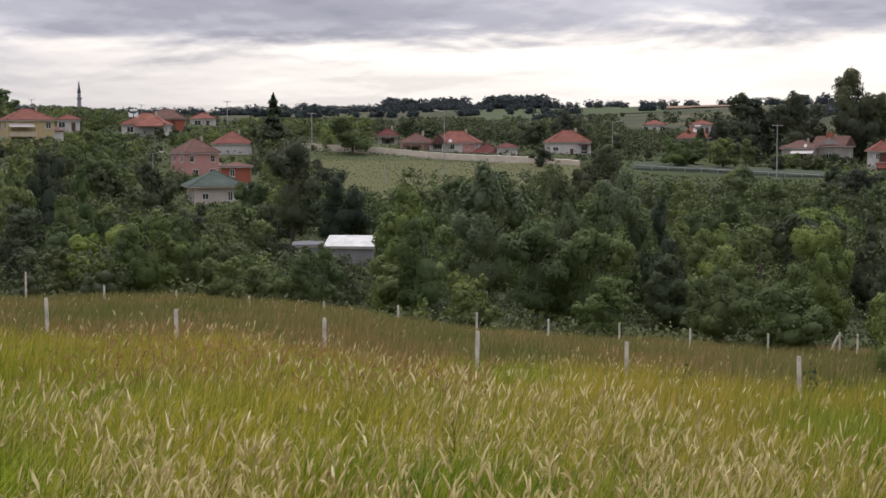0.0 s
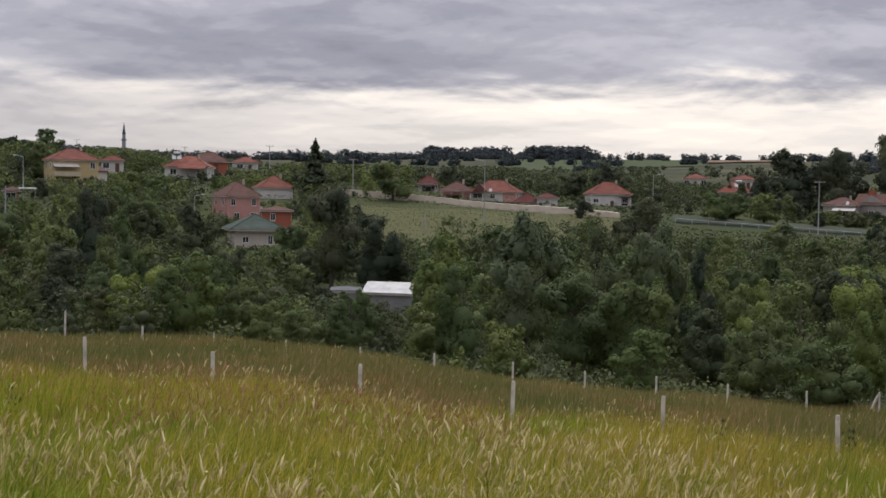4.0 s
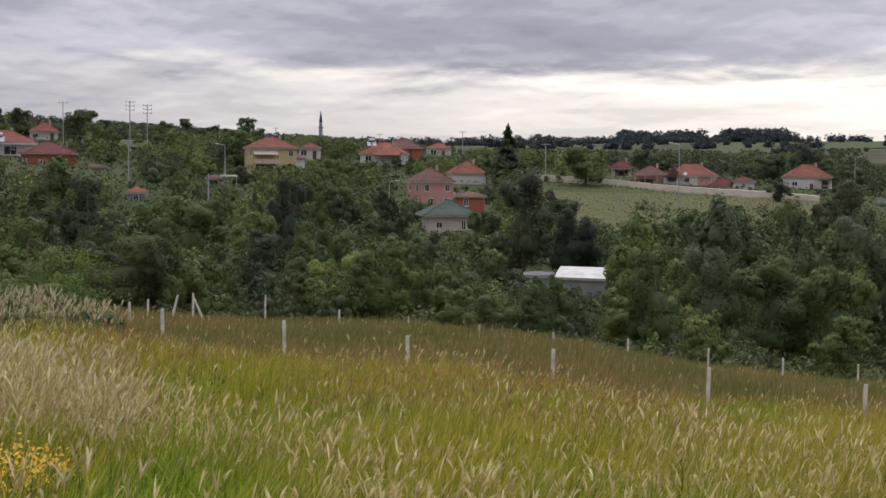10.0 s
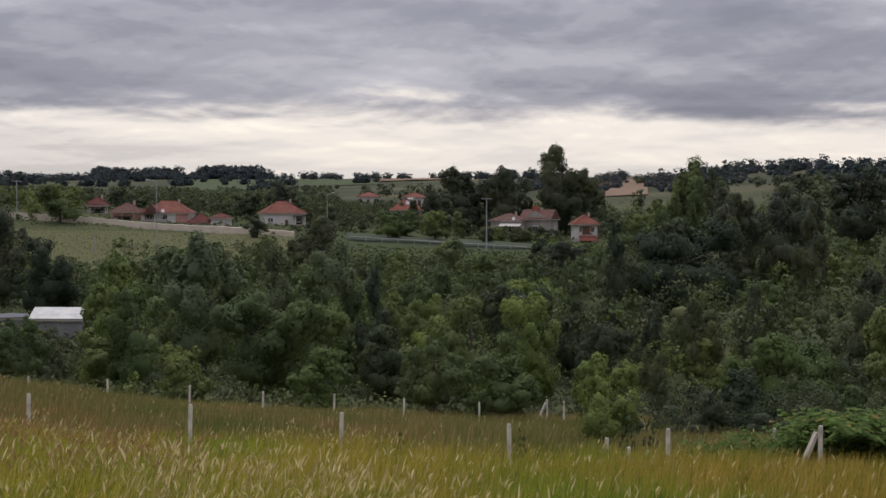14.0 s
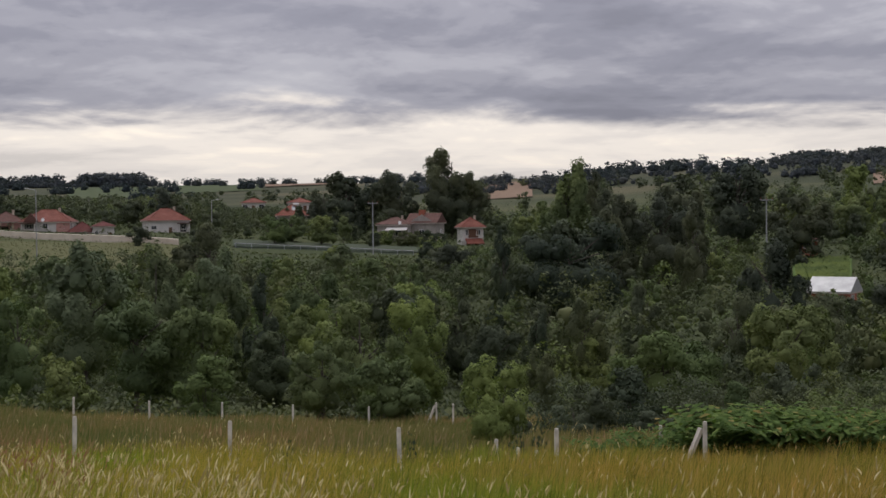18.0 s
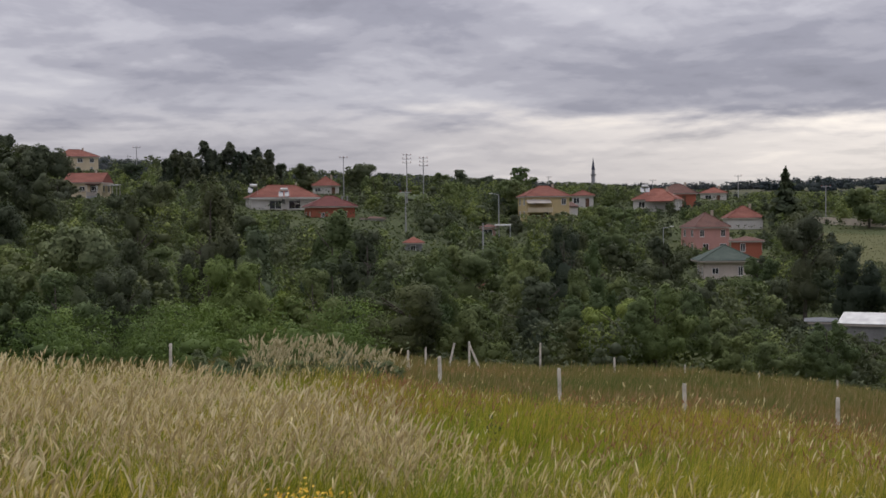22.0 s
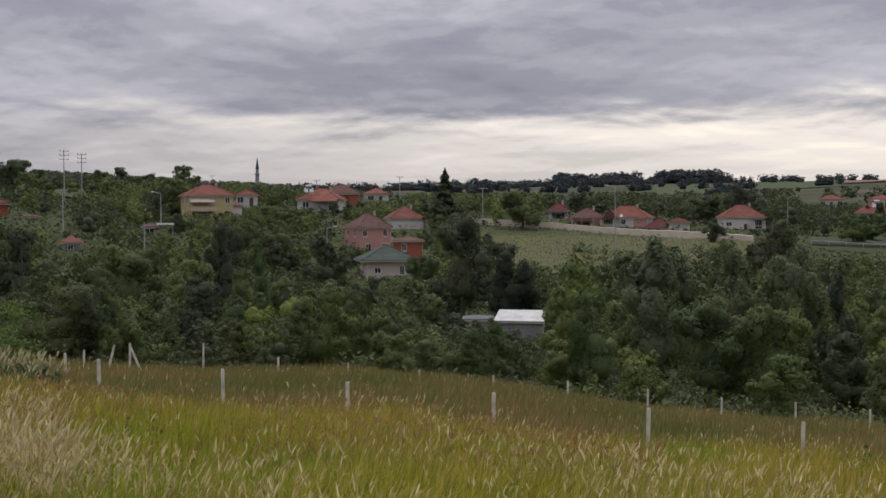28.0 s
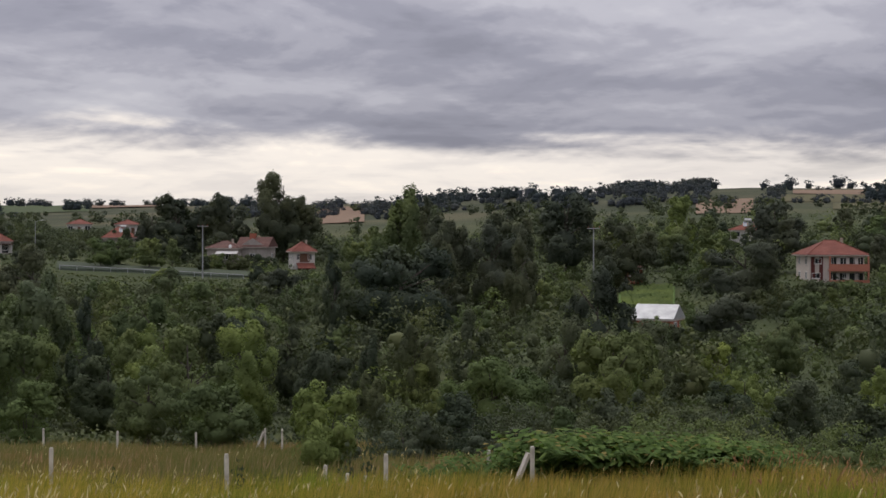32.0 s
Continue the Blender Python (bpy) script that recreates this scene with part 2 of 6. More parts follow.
# ---- lie of the land ----
FAR = (0, 15, 30, 60, 100, 150, 200, 250, 300, 350, 400, 600, 1000, 1800, 2600, 5200)
SECTORS = {
    -180: (0, 0.6, 1.2, 2.5, 4, 6, 8, 10, 12, 14, 16, 22, 30, 40, 45, 40),
    -110: (0, 0.2, 0.2, 0, 0, 2, 5, 9, 14, 20, 26, 45, 50, 50, 50, 40),
    -75: (0, -0.35, -0.6, -2.8, -5, -3, 2, 7, 13, 21, 30, 62, 60, 55, 50, 40),
    -61: (0, -0.62, -1.25, -3.9, -6, -4, 0, 3, 6.2, 12, 17, 30, 36, 44, 46, 40),
    -53: (0, -0.95, -1.95, -4.5, -7, -6, -2.2, 1.5, 5.0, 9.5, 13, 23, 32, 43, 44, 40),
    -45: (0, -1.1, -2.15, -4.3, -8, -7, -4, 0.3, 4.2, 7.5, 10, 18, 28, 42, 42, 40),
    -30: (0, -1.45, -2.85, -5.05, -9.5, -11.2, -10.2, -6.1, -0.4, 4.5, 7, 12, 20, 34, 40, 38),
    -17: (0, -1.75, -3.5, -6.8, -11, -12, -10, -5.6, -2.4, 0.2, 2, 6, 17, 44, 46, 38),
    -4: (0, -1.88, -3.75, -7.5, -11.5, -12, -10.5, -7.5, -5.2, -4.5, -2, 6, 26, 44, 46, 40),
    15: (0, -1.85, -3.65, -7.3, -10.5, -11, -9.5, -5, -2, 1, 4, 14, 40, 48, 46, 40),
    45: (0, -1.5, -3.2, -6.5, -9.5, -10, -8, -5, -2, 1, 4, 12, 26, 40, 44, 40),
    110: (0, -0.4, -0.8, -1.5, -2, -2, -1, 1, 3, 5, 7, 12, 22, 36, 42, 40),
    180: (0, 0.6, 1.2, 2.5, 4, 6, 8, 10, 12, 14, 16, 22, 30, 40, 45, 40),
}


def ground_z(x, y):
    """Height of the ground; takes numbers or arrays."""
    x, y = np.asarray(x, float), np.asarray(y, float)
    b, d = np.degrees(np.arctan2(x, y)), np.hypot(x, y)
    keys = sorted(SECTORS)
    rows = np.stack([(np.interp(d * 0.88, FAR, SECTORS[k]) + np.interp(d, FAR, SECTORS[k]) + np.interp(d * 1.12, FAR, SECTORS[k])) / 3 for k in keys])
    i = np.clip(np.searchsorted(keys, b, side="right") - 1, 0, len(keys) - 2)
    k = np.asarray(keys, float)
    s = (b - k[i]) / (k[i + 1] - k[i])
    s = 0.5 * s + 0.5 * s * s * (3 - 2 * s)
    low, high = np.take_along_axis(rows, i[None], 0)[0], np.take_along_axis(rows, (i + 1)[None], 0)[0]
    wave = 0.05 * np.sin(x * 0.9 + 1.3 * np.sin(y * 0.31)) * np.minimum(d / 8, 1) + 0.12 * np.sin(y * 0.23 + x * 0.17) * np.minimum(d / 40, 1)
    return low + (high - low) * s + wave


def spot(bearing, dist):
    a = radians(bearing)
    return dist * math.sin(a), dist * math.cos(a)


def gz(x, y):
    return float(ground_z(np.array([x]), np.array([y]))[0])


def part(name, bm, material, parent=None, label="", smooth=False):
    """Links a bmesh as one mesh object, under a thing if one is given."""
    me = bpy.data.meshes.new(name)
    bm.to_mesh(me)
    bm.free()
    if material:
        me.materials.append(material)
    if smooth:
        me.shade_smooth()
    ob = new(name, me)
    ob.parent = parent
    if label:
        ob["label"] = label
    return ob


def thing(name, label, category, m=None, group="", kind=""):
    ob = tagged(new(name), label, category, group, kind)
    if m is not None:
        ob.matrix_basis = m
    return ob


def mesh_from(name, verts, faces, material, normals=None):
    """A mesh of triangles or quads out of arrays; normals, one for each vertex, round off what is made of flat leaves."""
    me = bpy.data.meshes.new(name)
    n = faces.shape[1]
    me.vertices.add(len(verts))
    me.vertices.foreach_set("co", np.ascontiguousarray(verts, np.float32).ravel())
    me.loops.add(faces.size)
    me.loops.foreach_set("vertex_index", np.ascontiguousarray(faces, np.int32).ravel())
    me.polygons.add(len(faces))
    me.polygons.foreach_set("loop_start", np.arange(0, faces.size, n, dtype=np.int32))
    me.update(calc_edges=True)
    me.validate()
    me.materials.append(material)
    if normals is not None:
        me.normals_split_custom_set_from_vertices(np.ascontiguousarray(normals, np.float32))
    return me


def box(bm, x0, x1, y0, y1, z0, z1, bevel=0.0):
    vs = [bm.verts.new((x, y, z)) for z in (z0, z1) for x, y in ((x0, y0), (x1, y0), (x1, y1), (x0, y1))]
    fs = [bm.faces.new([vs[i] for i in f]) for f in ((3, 2, 1, 0), (4, 5, 6, 7), (0, 1, 5, 4), (1, 2, 6, 5), (2, 3, 7, 6), (3, 0, 4, 7))]
    if bevel:
        bmesh.ops.bevel(bm, geom=list({e for f in fs for e in f.edges}), offset=bevel, segments=1, affect="EDGES")
    return bm


def boxed(*args, bevel=0.0):
    return box(bmesh.new(), *args, bevel=bevel)


def rod(bm, a, b, r0, r1, sides=6):
    """A tapered round bar from a to b."""
    a, b = Vector(a), Vector(b)
    q = (b - a).to_track_quat("Z", "Y").to_matrix()
    rings = [[bm.verts.new(p + q @ Vector((r * math.cos(t), r * math.sin(t), 0))) for t in (2 * math.pi * i / sides for i in range(sides))] for p, r in ((a, r0), (b, r1))]
    for i in range(sides):
        bm.faces.new((rings[0][i], rings[0][(i + 1) % sides], rings[1][(i + 1) % sides], rings[1][i]))
    bm.faces.new(rings[1])
    bm.faces.new(rings[0][::-1])
    return bm


# ---- ground: one sheet to the horizon ----
soil = Mat("ground_cover", 0.95, spec=0.1)
wide = soil.noise(0.012, 3.0)
fine = soil.noise(0.35, 6.0)
grain = soil.noise(7.0, 5.0)
far_green = soil.ramp(wide, [(0.38, (0.038, 0.055, 0.023)), (0.5, (0.05, 0.068, 0.029)), (0.62, (0.075, 0.088, 0.038))])
tufts = soil.ramp(fine, [(0.35, (0.075, 0.085, 0.025)), (0.55, (0.13, 0.13, 0.04)), (0.7, (0.17, 0.14, 0.06))])
pos = soil.n.new("ShaderNodeVectorMath")
pos.operation = "LENGTH"
soil.l.new(soil.place(), pos.inputs[0])
reach = soil.n.new("ShaderNodeMapRange")
reach.inputs["From Min"].default_value, reach.inputs["From Max"].default_value = 60, 110
soil.l.new(pos.outputs["Value"], reach.inputs[0])
hills = soil.n.new("ShaderNodeMapRange")
hills.inputs["From Min"].default_value, hills.inputs["From Max"].default_value = 430, 700
soil.l.new(pos.outputs["Value"], hills.inputs[0])
far_olive = soil.ramp(wide, [(0.38, (0.036, 0.046, 0.03)), (0.5, (0.055, 0.061, 0.038)), (0.62, (0.1, 0.09, 0.056))])
cover = soil.mix(reach.outputs[0], tufts, soil.mix(hills.outputs[0], far_green, far_olive))
soil.base(soil.mix(0.18, cover, soil.ramp(grain, [(0.3, (0.03, 0.03, 0.015)), (0.7, (0.2, 0.19, 0.08))]))).bump(grain, 0.7, 0.08)

rings = np.r_[0.0, np.geomspace(0.8, 5200, 150)]
spokes = np.radians(np.r_[np.arange(-180, -90, 3), np.arange(-90, 50, 0.8), np.arange(50, 180, 3)])
rr, ss = np.meshgrid(rings[1:], spokes, indexing="ij")
gx, gy = rr * np.sin(ss), rr * np.cos(ss)
gv = np.stack([gx, gy, ground_z(gx.ravel(), gy.ravel()).reshape(gx.shape)], -1).reshape(-1, 3)
gv = np.r_[gv, [[0, 0, 0]]]
ns, nr = len(spokes), len(rings) - 1
ii, jj = np.meshgrid(np.arange(nr - 1), np.arange(ns), indexing="ij")
j2 = (jj + 1) % ns
cap = np.stack([np.full(ns, nr * ns), (np.arange(ns) + 1) % ns, np.arange(ns)], -1)
gf = np.stack([ii * ns + jj, (ii + 1) * ns + jj, (ii + 1) * ns + j2, ii * ns + j2], -1).reshape(-1, 4)[:, ::-1]
gt = np.concatenate([gf[:, [0, 1, 2]], gf[:, [0, 2, 3]], cap])
ground = new("ground", mesh_from("ground", gv, gt, soil.m))
tagged(ground, "uneven grassy ground falling into a valley and rising to far hills", "ground", kind="structure")
ground.data.shade_smooth()


# ---- trees ----
def unit(v):
    return v / (np.linalg.norm(v, axis=-1, keepdims=True) + 1e-9)


def leaves(rng, centres, normals, size, jitter=0.3, soft=0.86):
    """Folded leaf clumps, one small kite each, turned about their outward direction: corners, faces and rounded normals."""
    n = len(centres)
    d = unit(normals + rng.normal(0, jitter, (n, 3)))
    a = unit(np.cross(d, rng.normal(0, 1, (n, 3))))
    b = np.cross(d, a)
    s = size * rng.uniform(0.6, 1.4, (n, 1))
    v = np.stack([centres - b * s * 0.6 - d * s * 0.15, centres + a * s, centres + b * s * 0.6 - d * s * 0.15, centres - a * s], 1)
    q = unit(soft * unit(normals) + (1 - soft) * d)
    return v.reshape(-1, 3), np.arange(4 * n).reshape(-1, 4), np.repeat(q, 4, 0)


def ball_mesh():
    """Corners and quads of a rounded block, two by two quads a side."""
    at, quads = {}, []
    for axis in range(3):
        for sign in (-1, 1):
            for i in (-1, 0):
                for j in (-1, 0):
                    ring = []
                    for u, w in ((i, j), (i + 1, j), (i + 1, j + 1), (i, j + 1)):
                        c = [0, 0, 0]
                        c[axis], c[(axis + 1) % 3], c[(axis + 2) % 3] = sign, u, w
                        ring.append(at.setdefault(tuple(c), len(at)))
                    quads.append(ring if sign > 0 else ring[::-1])
    return unit(np.array(list(at), float)), np.array(quads)


BALL, BALL_QUADS = ball_mesh()


def hulls(rng, centres, radii, share=0.86):
    """Rough closed bodies inside the boughs, which the leaves stand out of."""
    lump = rng.uniform(0.8, 1.12, (len(centres), len(BALL), 1))
    v = centres[:, None] + BALL[None] * lump * (np.asarray(radii)[:, None, None] * share) * np.array([1, 1, 0.85])
    f = BALL_QUADS[None] + (np.arange(len(centres)) * len(BALL))[:, None, None]
    return v.reshape(-1, 3), f.reshape(-1, 4), np.tile(BALL, (len(centres), 1))


def together(*made):
    """Joins several triples of corners, faces and normals."""
    off, fs = 0, []
    for v, f, _ in made:
        fs.append(f + off)
        off += len(v)
    return np.concatenate([m[0] for m in made]), np.concatenate(fs), np.concatenate([m[2] for m in made])


def crown_points(rng, kind, n, loose=True):
    """Points and outward directions on the boughs and leaf tufts of a crown one metre high and one wide, standing on z = 0."""
    boughs = []
    if kind in ("broad", "bush", "full"):
        mid, tall, wide_ = {"broad": (0.5, 0.35, 0.31), "bush": (0.4, 0.34, 0.34), "full": (0.44, 0.37, 0.33)}[kind]
        for _ in range(15):
            v = unit(rng.normal(0, 1, 3) + np.array([0, 0, 0.25]))
            k = rng.uniform(0.65, 1.15)
            boughs.append((wide_ * k * math.hypot(v[0], v[1]), math.atan2(v[1], v[0]), mid + tall * k * v[2], rng.uniform(0.11, 0.19)))
        core = [(0.0, 0.0, mid, 0.27), (0.1, 1.0, mid - 0.16, 0.24), (0.1, 4.0, mid - 0.16, 0.24)]
    elif kind == "poplar":
        for _ in range(16):
            z = rng.uniform(0.14, 0.9)
            boughs.append((0.42 * (1.05 - z) ** 0.55 * rng.uniform(0.35, 0.9), rng.uniform(0, 6.28), z, rng.uniform(0.07, 0.14)))
        core = [(0.0, 0, 0.4, 0.25), (0.0, 0, 0.65, 0.18), (0.02, 1, 0.9, 0.08)]
    else:
        for _ in range(20):
            z = rng.uniform(0.08, 0.88)
            boughs.append((0.5 * (1.0 - z) ** 0.55 * rng.uniform(0.4, 0.85), rng.uniform(0, 6.28), z, rng.uniform(0.08, 0.14)))
        core = [(0.0, 0, 0.35, 0.28), (0, 0, 0.92, 0.06)]
    hub = np.array([0, 0, 0.42])
    lobes = [(np.array([r * math.cos(a), r * math.sin(a), z]), s, None) for r, a, z, s in core]
    for r, a, z, s in boughs:
        c = np.array([r * math.cos(a), r * math.sin(a), z])
        lobes.append((c, s * 0.85, None))
        out = unit(c - hub) + np.array([0, 0, 0.35])
        for _ in range(7):
            v = unit(rng.normal(0, 0.75, 3) + out)
            lobes.append((c + v * s * rng.uniform(0.6, 0.95), s * rng.uniform(0.3, 0.52), unit(v)))
    w = np.array([s ** 2 * (0.55 if o is None else 1.5) for _, s, o in lobes])
    pick = rng.choice(len(lobes), n, p=w / w.sum())
    c = np.array([c for c, *_ in lobes])[pick]
    s = np.array([s for _, s, _ in lobes])[pick][:, None]
    aim = np.array([np.zeros(3) if o is None else o for *_, o in lobes])[pick]
    d = rng.normal(0, 1, (n, 3))
    d[:, 2] += 0.25
    d = unit(d + 0.5 * aim)
    p = c + d * s * (rng.uniform(0.8, 1.05, (n, 1)) + 0.08 * loose * rng.exponential(1.0, (n, 1))) * np.array([1, 1, 0.85])
    p[:, 2] = np.where(p[:, 2] < 0.02, 0.02 + rng.uniform(0, 0.06, n), p[:, 2])
    d = unit(d + 0.45 * aim + 0.3 * unit(p - hub))
    fit = np.array([1, 1, 0]) * 0.47 / np.percentile(np.hypot(p[:, 0], p[:, 1]), 98.5) + np.array([0, 0, 1]) / np.percentile(p[:, 2], 99.5)
    return p * fit, d, np.array([c for c, *_ in lobes]) * fit, np.array([s for _, s, _ in lobes])


def needle_points(rng, kind, n):
    if kind == "spruce":
        z = 1 - rng.uniform(0, 1, n) ** 0.62 * 0.94
        tier = 0.75 + 0.25 * np.sin(z * 52)
        r = 0.5 * (1 - z) ** 0.85 * tier * rng.uniform(0.15, 1, n) ** 0.5
        a = rng.uniform(0, 6.28, n)
        r *= 1 + 0.3 * np.sin(a * 3 + z * 21)
        p = np.stack([r * np.cos(a), r * np.sin(a), z - 0.18 * r], -1)
    else:
        k = rng.integers(0, 16, n)
        lz = rng.uniform(0.4, 0.95, 16)
        la, lr = rng.uniform(0, 6.28, 16), rng.uniform(0.08, 0.34, 16) * (1.25 - lz) * 1.6
        off = rng.normal(0, 1, (n, 3)) * np.array([0.11, 0.11, 0.035])
        p = np.stack([lr * np.cos(la), lr * np.sin(la), lz], -1)[k] + off
    d = np.stack([p[:, 0], p[:, 1], np.full(n, 0.25)], -1)
    return p, d / (np.linalg.norm(d, axis=1, keepdims=True) + 1e-9)


def trunk_mesh(rng, kind, aspect):
    bm = bmesh.new()
    if kind in ("spruce", "pine"):
        rod(bm, (0, 0, -0.06), (0.004, 0.003, 0.93), 0.022, 0.004, 7)
        for _ in range(10):
            z, a = rng.uniform(0.25, 0.8), rng.uniform(0, 6.28)
            rod(bm, (0, 0, z), (0.22 * (1 - z) * math.cos(a), 0.22 * (1 - z) * math.sin(a), z + 0.03), 0.006, 0.002, 4)
    elif kind == "bush":
        for _ in range(7):
            a, r = rng.uniform(0, 6.28), rng.uniform(0.08, 0.26)
            rod(bm, (r * 0.15 * math.cos(a), r * 0.15 * math.sin(a), -0.06), (r * math.cos(a), r * math.sin(a), rng.uniform(0.5, 0.75)), 0.016, 0.005, 5)
    else:
        rod(bm, (0, 0, -0.06), (0.01, 0.0, 0.35), 0.034, 0.024, 8)
        rod(bm, (0.01, 0, 0.34), (0.0, 0.015, 0.86), 0.024, 0.006, 6)
        for _ in range(9):
            z, a = rng.uniform(0.26, 0.66), rng.uniform(0, 6.28)
            reach_ = rng.uniform(0.18, 0.32) * (0.6 if kind == "poplar" else 1)
            rod(bm, (0, 0, z), (reach_ * math.cos(a), reach_ * math.sin(a), z + rng.uniform(0.08, 0.22)), 0.013, 0.004, 5)
    bm.transform(Matrix.Diagonal((0.85 / aspect, 0.85 / aspect, 1, 1)))
    me = bpy.data.meshes.new("trunk")
    bm.to_mesh(me)
    bm.free()
    me.materials.append(BARK)
    return me


SHAPES = (0.75, 1.1, 1.6, 2.4)          # height over width


def leaves_of(made, material):
    """Puts a material between the faces and the normals of some leaves."""
    v, f, q = made
    return v, f, material, q


def tree_kind(kind, count, size, seed):
    """Trunk and crowns of one kind, one metre high, in several proportions."""
    made = []
    for k, aspect in enumerate(SHAPES):
        rng = np.random.default_rng(seed * 7 + k)
        n = int(count * (0.8 if aspect > 2 else 1))
        p, q, *inner = needle_points(rng, kind, n) if kind == "spruce" else crown_points(rng, "conic" if kind == "pine" else kind, n)
        squeeze = np.array([1 / aspect, 1 / aspect, 1])
        green = leaves(rng, p * squeeze, q, size / aspect ** 0.5, 0.5 if kind == "spruce" else 0.36)
        if inner:
            v, f, r = hulls(rng, inner[0][inner[1] > 0.075], inner[1][inner[1] > 0.075], 0.6)
            green = together(green, (v * squeeze, f, r))
        made.append((trunk_mesh(rng, kind, aspect), mesh_from("crown", *leaves_of(green, LEAF["mid"]))))
    return made


NEAR_KINDS = {"broad": [tree_kind("broad", 8000, 0.0185, 11 + i) for i in range(4)], "bush": [tree_kind("bush", 7000, 0.02, 31 + i) for i in range(3)],
              "poplar": [tree_kind("poplar", 7000, 0.02, 51 + i) for i in range(2)],
              "full": [tree_kind("full", 8000, 0.0185, 61 + i) for i in range(4)], "spruce": [tree_kind("spruce", 3600, 0.036, 71)], "pine": [tree_kind("pine", 3000, 0.036, 81 + i) for i in range(2)]}
FAR_KINDS = dict(NEAR_KINDS)
FAR_KINDS["broad"] = [tree_kind("broad", 3800, 0.027, 91 + i) for i in range(4)]
FAR_KINDS["full"] = [tree_kind("full", 4200, 0.026, 121 + i) for i in range(3)]
FAR_KINDS["bush"] = [tree_kind("bush", 2600, 0.032, 101 + i) for i in range(2)]
FAR_KINDS["poplar"] = [tree_kind("poplar", 3600, 0.028, 111 + i) for i in range(2)]
FINE_KINDS = dict(NEAR_KINDS)
FINE_KINDS["full"] = [tree_kind("full", 16000, 0.0125, 131 + i) for i in range(3)]
FINE_KINDS["bush"] = [tree_kind("bush", 12000, 0.0145, 141 + i) for i in range(2)]
TREE_NAME = {"broad": ("tree", "broadleaf tree"), "full": ("tree", "full-crowned tree"), "bush": ("shrub", "shrub"), "poplar": ("tree", "upright broadleaf tree"),
             "spruce": ("spruce_tree", "spruce tree"), "pine": ("pine_tree", "pine tree")}
TREE_TONE = {"deep": "very dark green", "dark": "dark green", "mid": "green", "bright": "light green", "pale": "greyish green"}
TREE_PLACE = ((63, "at the meadow's edge"), (125, "in the wooded valley"), (230, "on the valley floor"), (420, "between the village houses"), (9999, "on the far hillside"))
tree_rng = random.Random(5)


def tree(kind, tone, bearing, dist, top, width):
    """One tree: bearing and distance of its foot, height of its top above datum, width of its crown."""
    x, y = spot(bearing, dist)
    z = gz(x, y)
    h = max(top - z, 0.8)
    width = min(width, 1.3 * h)
    shape = min(range(4), key=lambda k: abs(math.log(h / width / SHAPES[k])))
    trunk, crown = tree_rng.choice((FINE_KINDS if h > 0.05 * dist else NEAR_KINDS if h > 0.028 * dist else FAR_KINDS)[kind])[shape]
    wide_ = width * SHAPES[shape]
    where = next(text for limit, text in TREE_PLACE if dist < limit)
    name, words = TREE_NAME[kind]
    root = thing(name, f"{TREE_TONE[tone]} leafy {words} {where}" if kind not in ("spruce", "pine") else f"{TREE_TONE[tone]} {words} {where}", "shrub" if kind == "bush" else "tree",
                 Matrix.LocRotScale((x, y, z), Euler((0, 0, tree_rng.uniform(0, 6.28))), (wide_, wide_, h)))
    t, c = new("trunk", trunk), new("crown", crown)
    t.parent = c.parent = root
    c.material_slots[0].link = "OBJECT"
    c.material_slots[0].material = LEAF[tone]
    return root

# ---- village ----
def plaster(name, colour, dirt=0.8):
    m = Mat(name, 0.85, spec=0.2)
    stain = m.noise(0.7, 5.0, stretch=(1, 1, 0.35))
    tone = tuple(c * dirt for c in colour)
    return m.base(m.mix(0.5, m.ramp(stain, [(0.35, tone), (0.65, colour)]), m.ramp(m.noise(4.0, 4.0), [(0.3, tone), (0.7, colour)]))).bump(m.noise(30.0, 3.0), 0.2, 0.01).m


def tiles(name, a, b, c):
    m = Mat(name, 0.8, spec=0.2)
    rows = m.n.new("ShaderNodeTexWave")
    rows.inputs["Scale"].default_value, rows.inputs["Distortion"].default_value = 1.6, 1.0
    rows.bands_direction = "Z"
    m.l.new(m.place(), rows.inputs["Vector"])
    patch = m.ramp(m.noise(0.6, 5.0), [(0.32, a), (0.5, b), (0.68, c)])
    return m.base(m.mix(0.25, patch, m.ramp(m.noise(5.0, 4.0), [(0.3, a), (0.7, c)]))).bump(rows.outputs[0], 0.6, 0.06).m


WALL = {"white": plaster("wall_white", (0.62, 0.59, 0.55)), "cream": plaster("wall_cream", (0.62, 0.52, 0.36)), "pink": plaster("wall_pink", (0.52, 0.28, 0.24)),
        "yellow": plaster("wall_yellow", (0.60, 0.47, 0.25)), "brick": plaster("wall_brick", (0.36, 0.12, 0.075)), "grey": plaster("wall_grey", (0.30, 0.30, 0.31)),
        "orange": plaster("wall_orange", (0.46, 0.18, 0.12)), "rose": plaster("wall_rose", (0.52, 0.33, 0.27)), "beige": plaster("wall_beige", (0.5, 0.42, 0.33)), "worn": plaster("wall_worn", (0.40, 0.36, 0.32), 0.6), "barn": plaster("wall_barn", (0.27, 0.265, 0.26), 0.7),
        "blush": plaster("wall_blush", (0.62, 0.54, 0.47))}
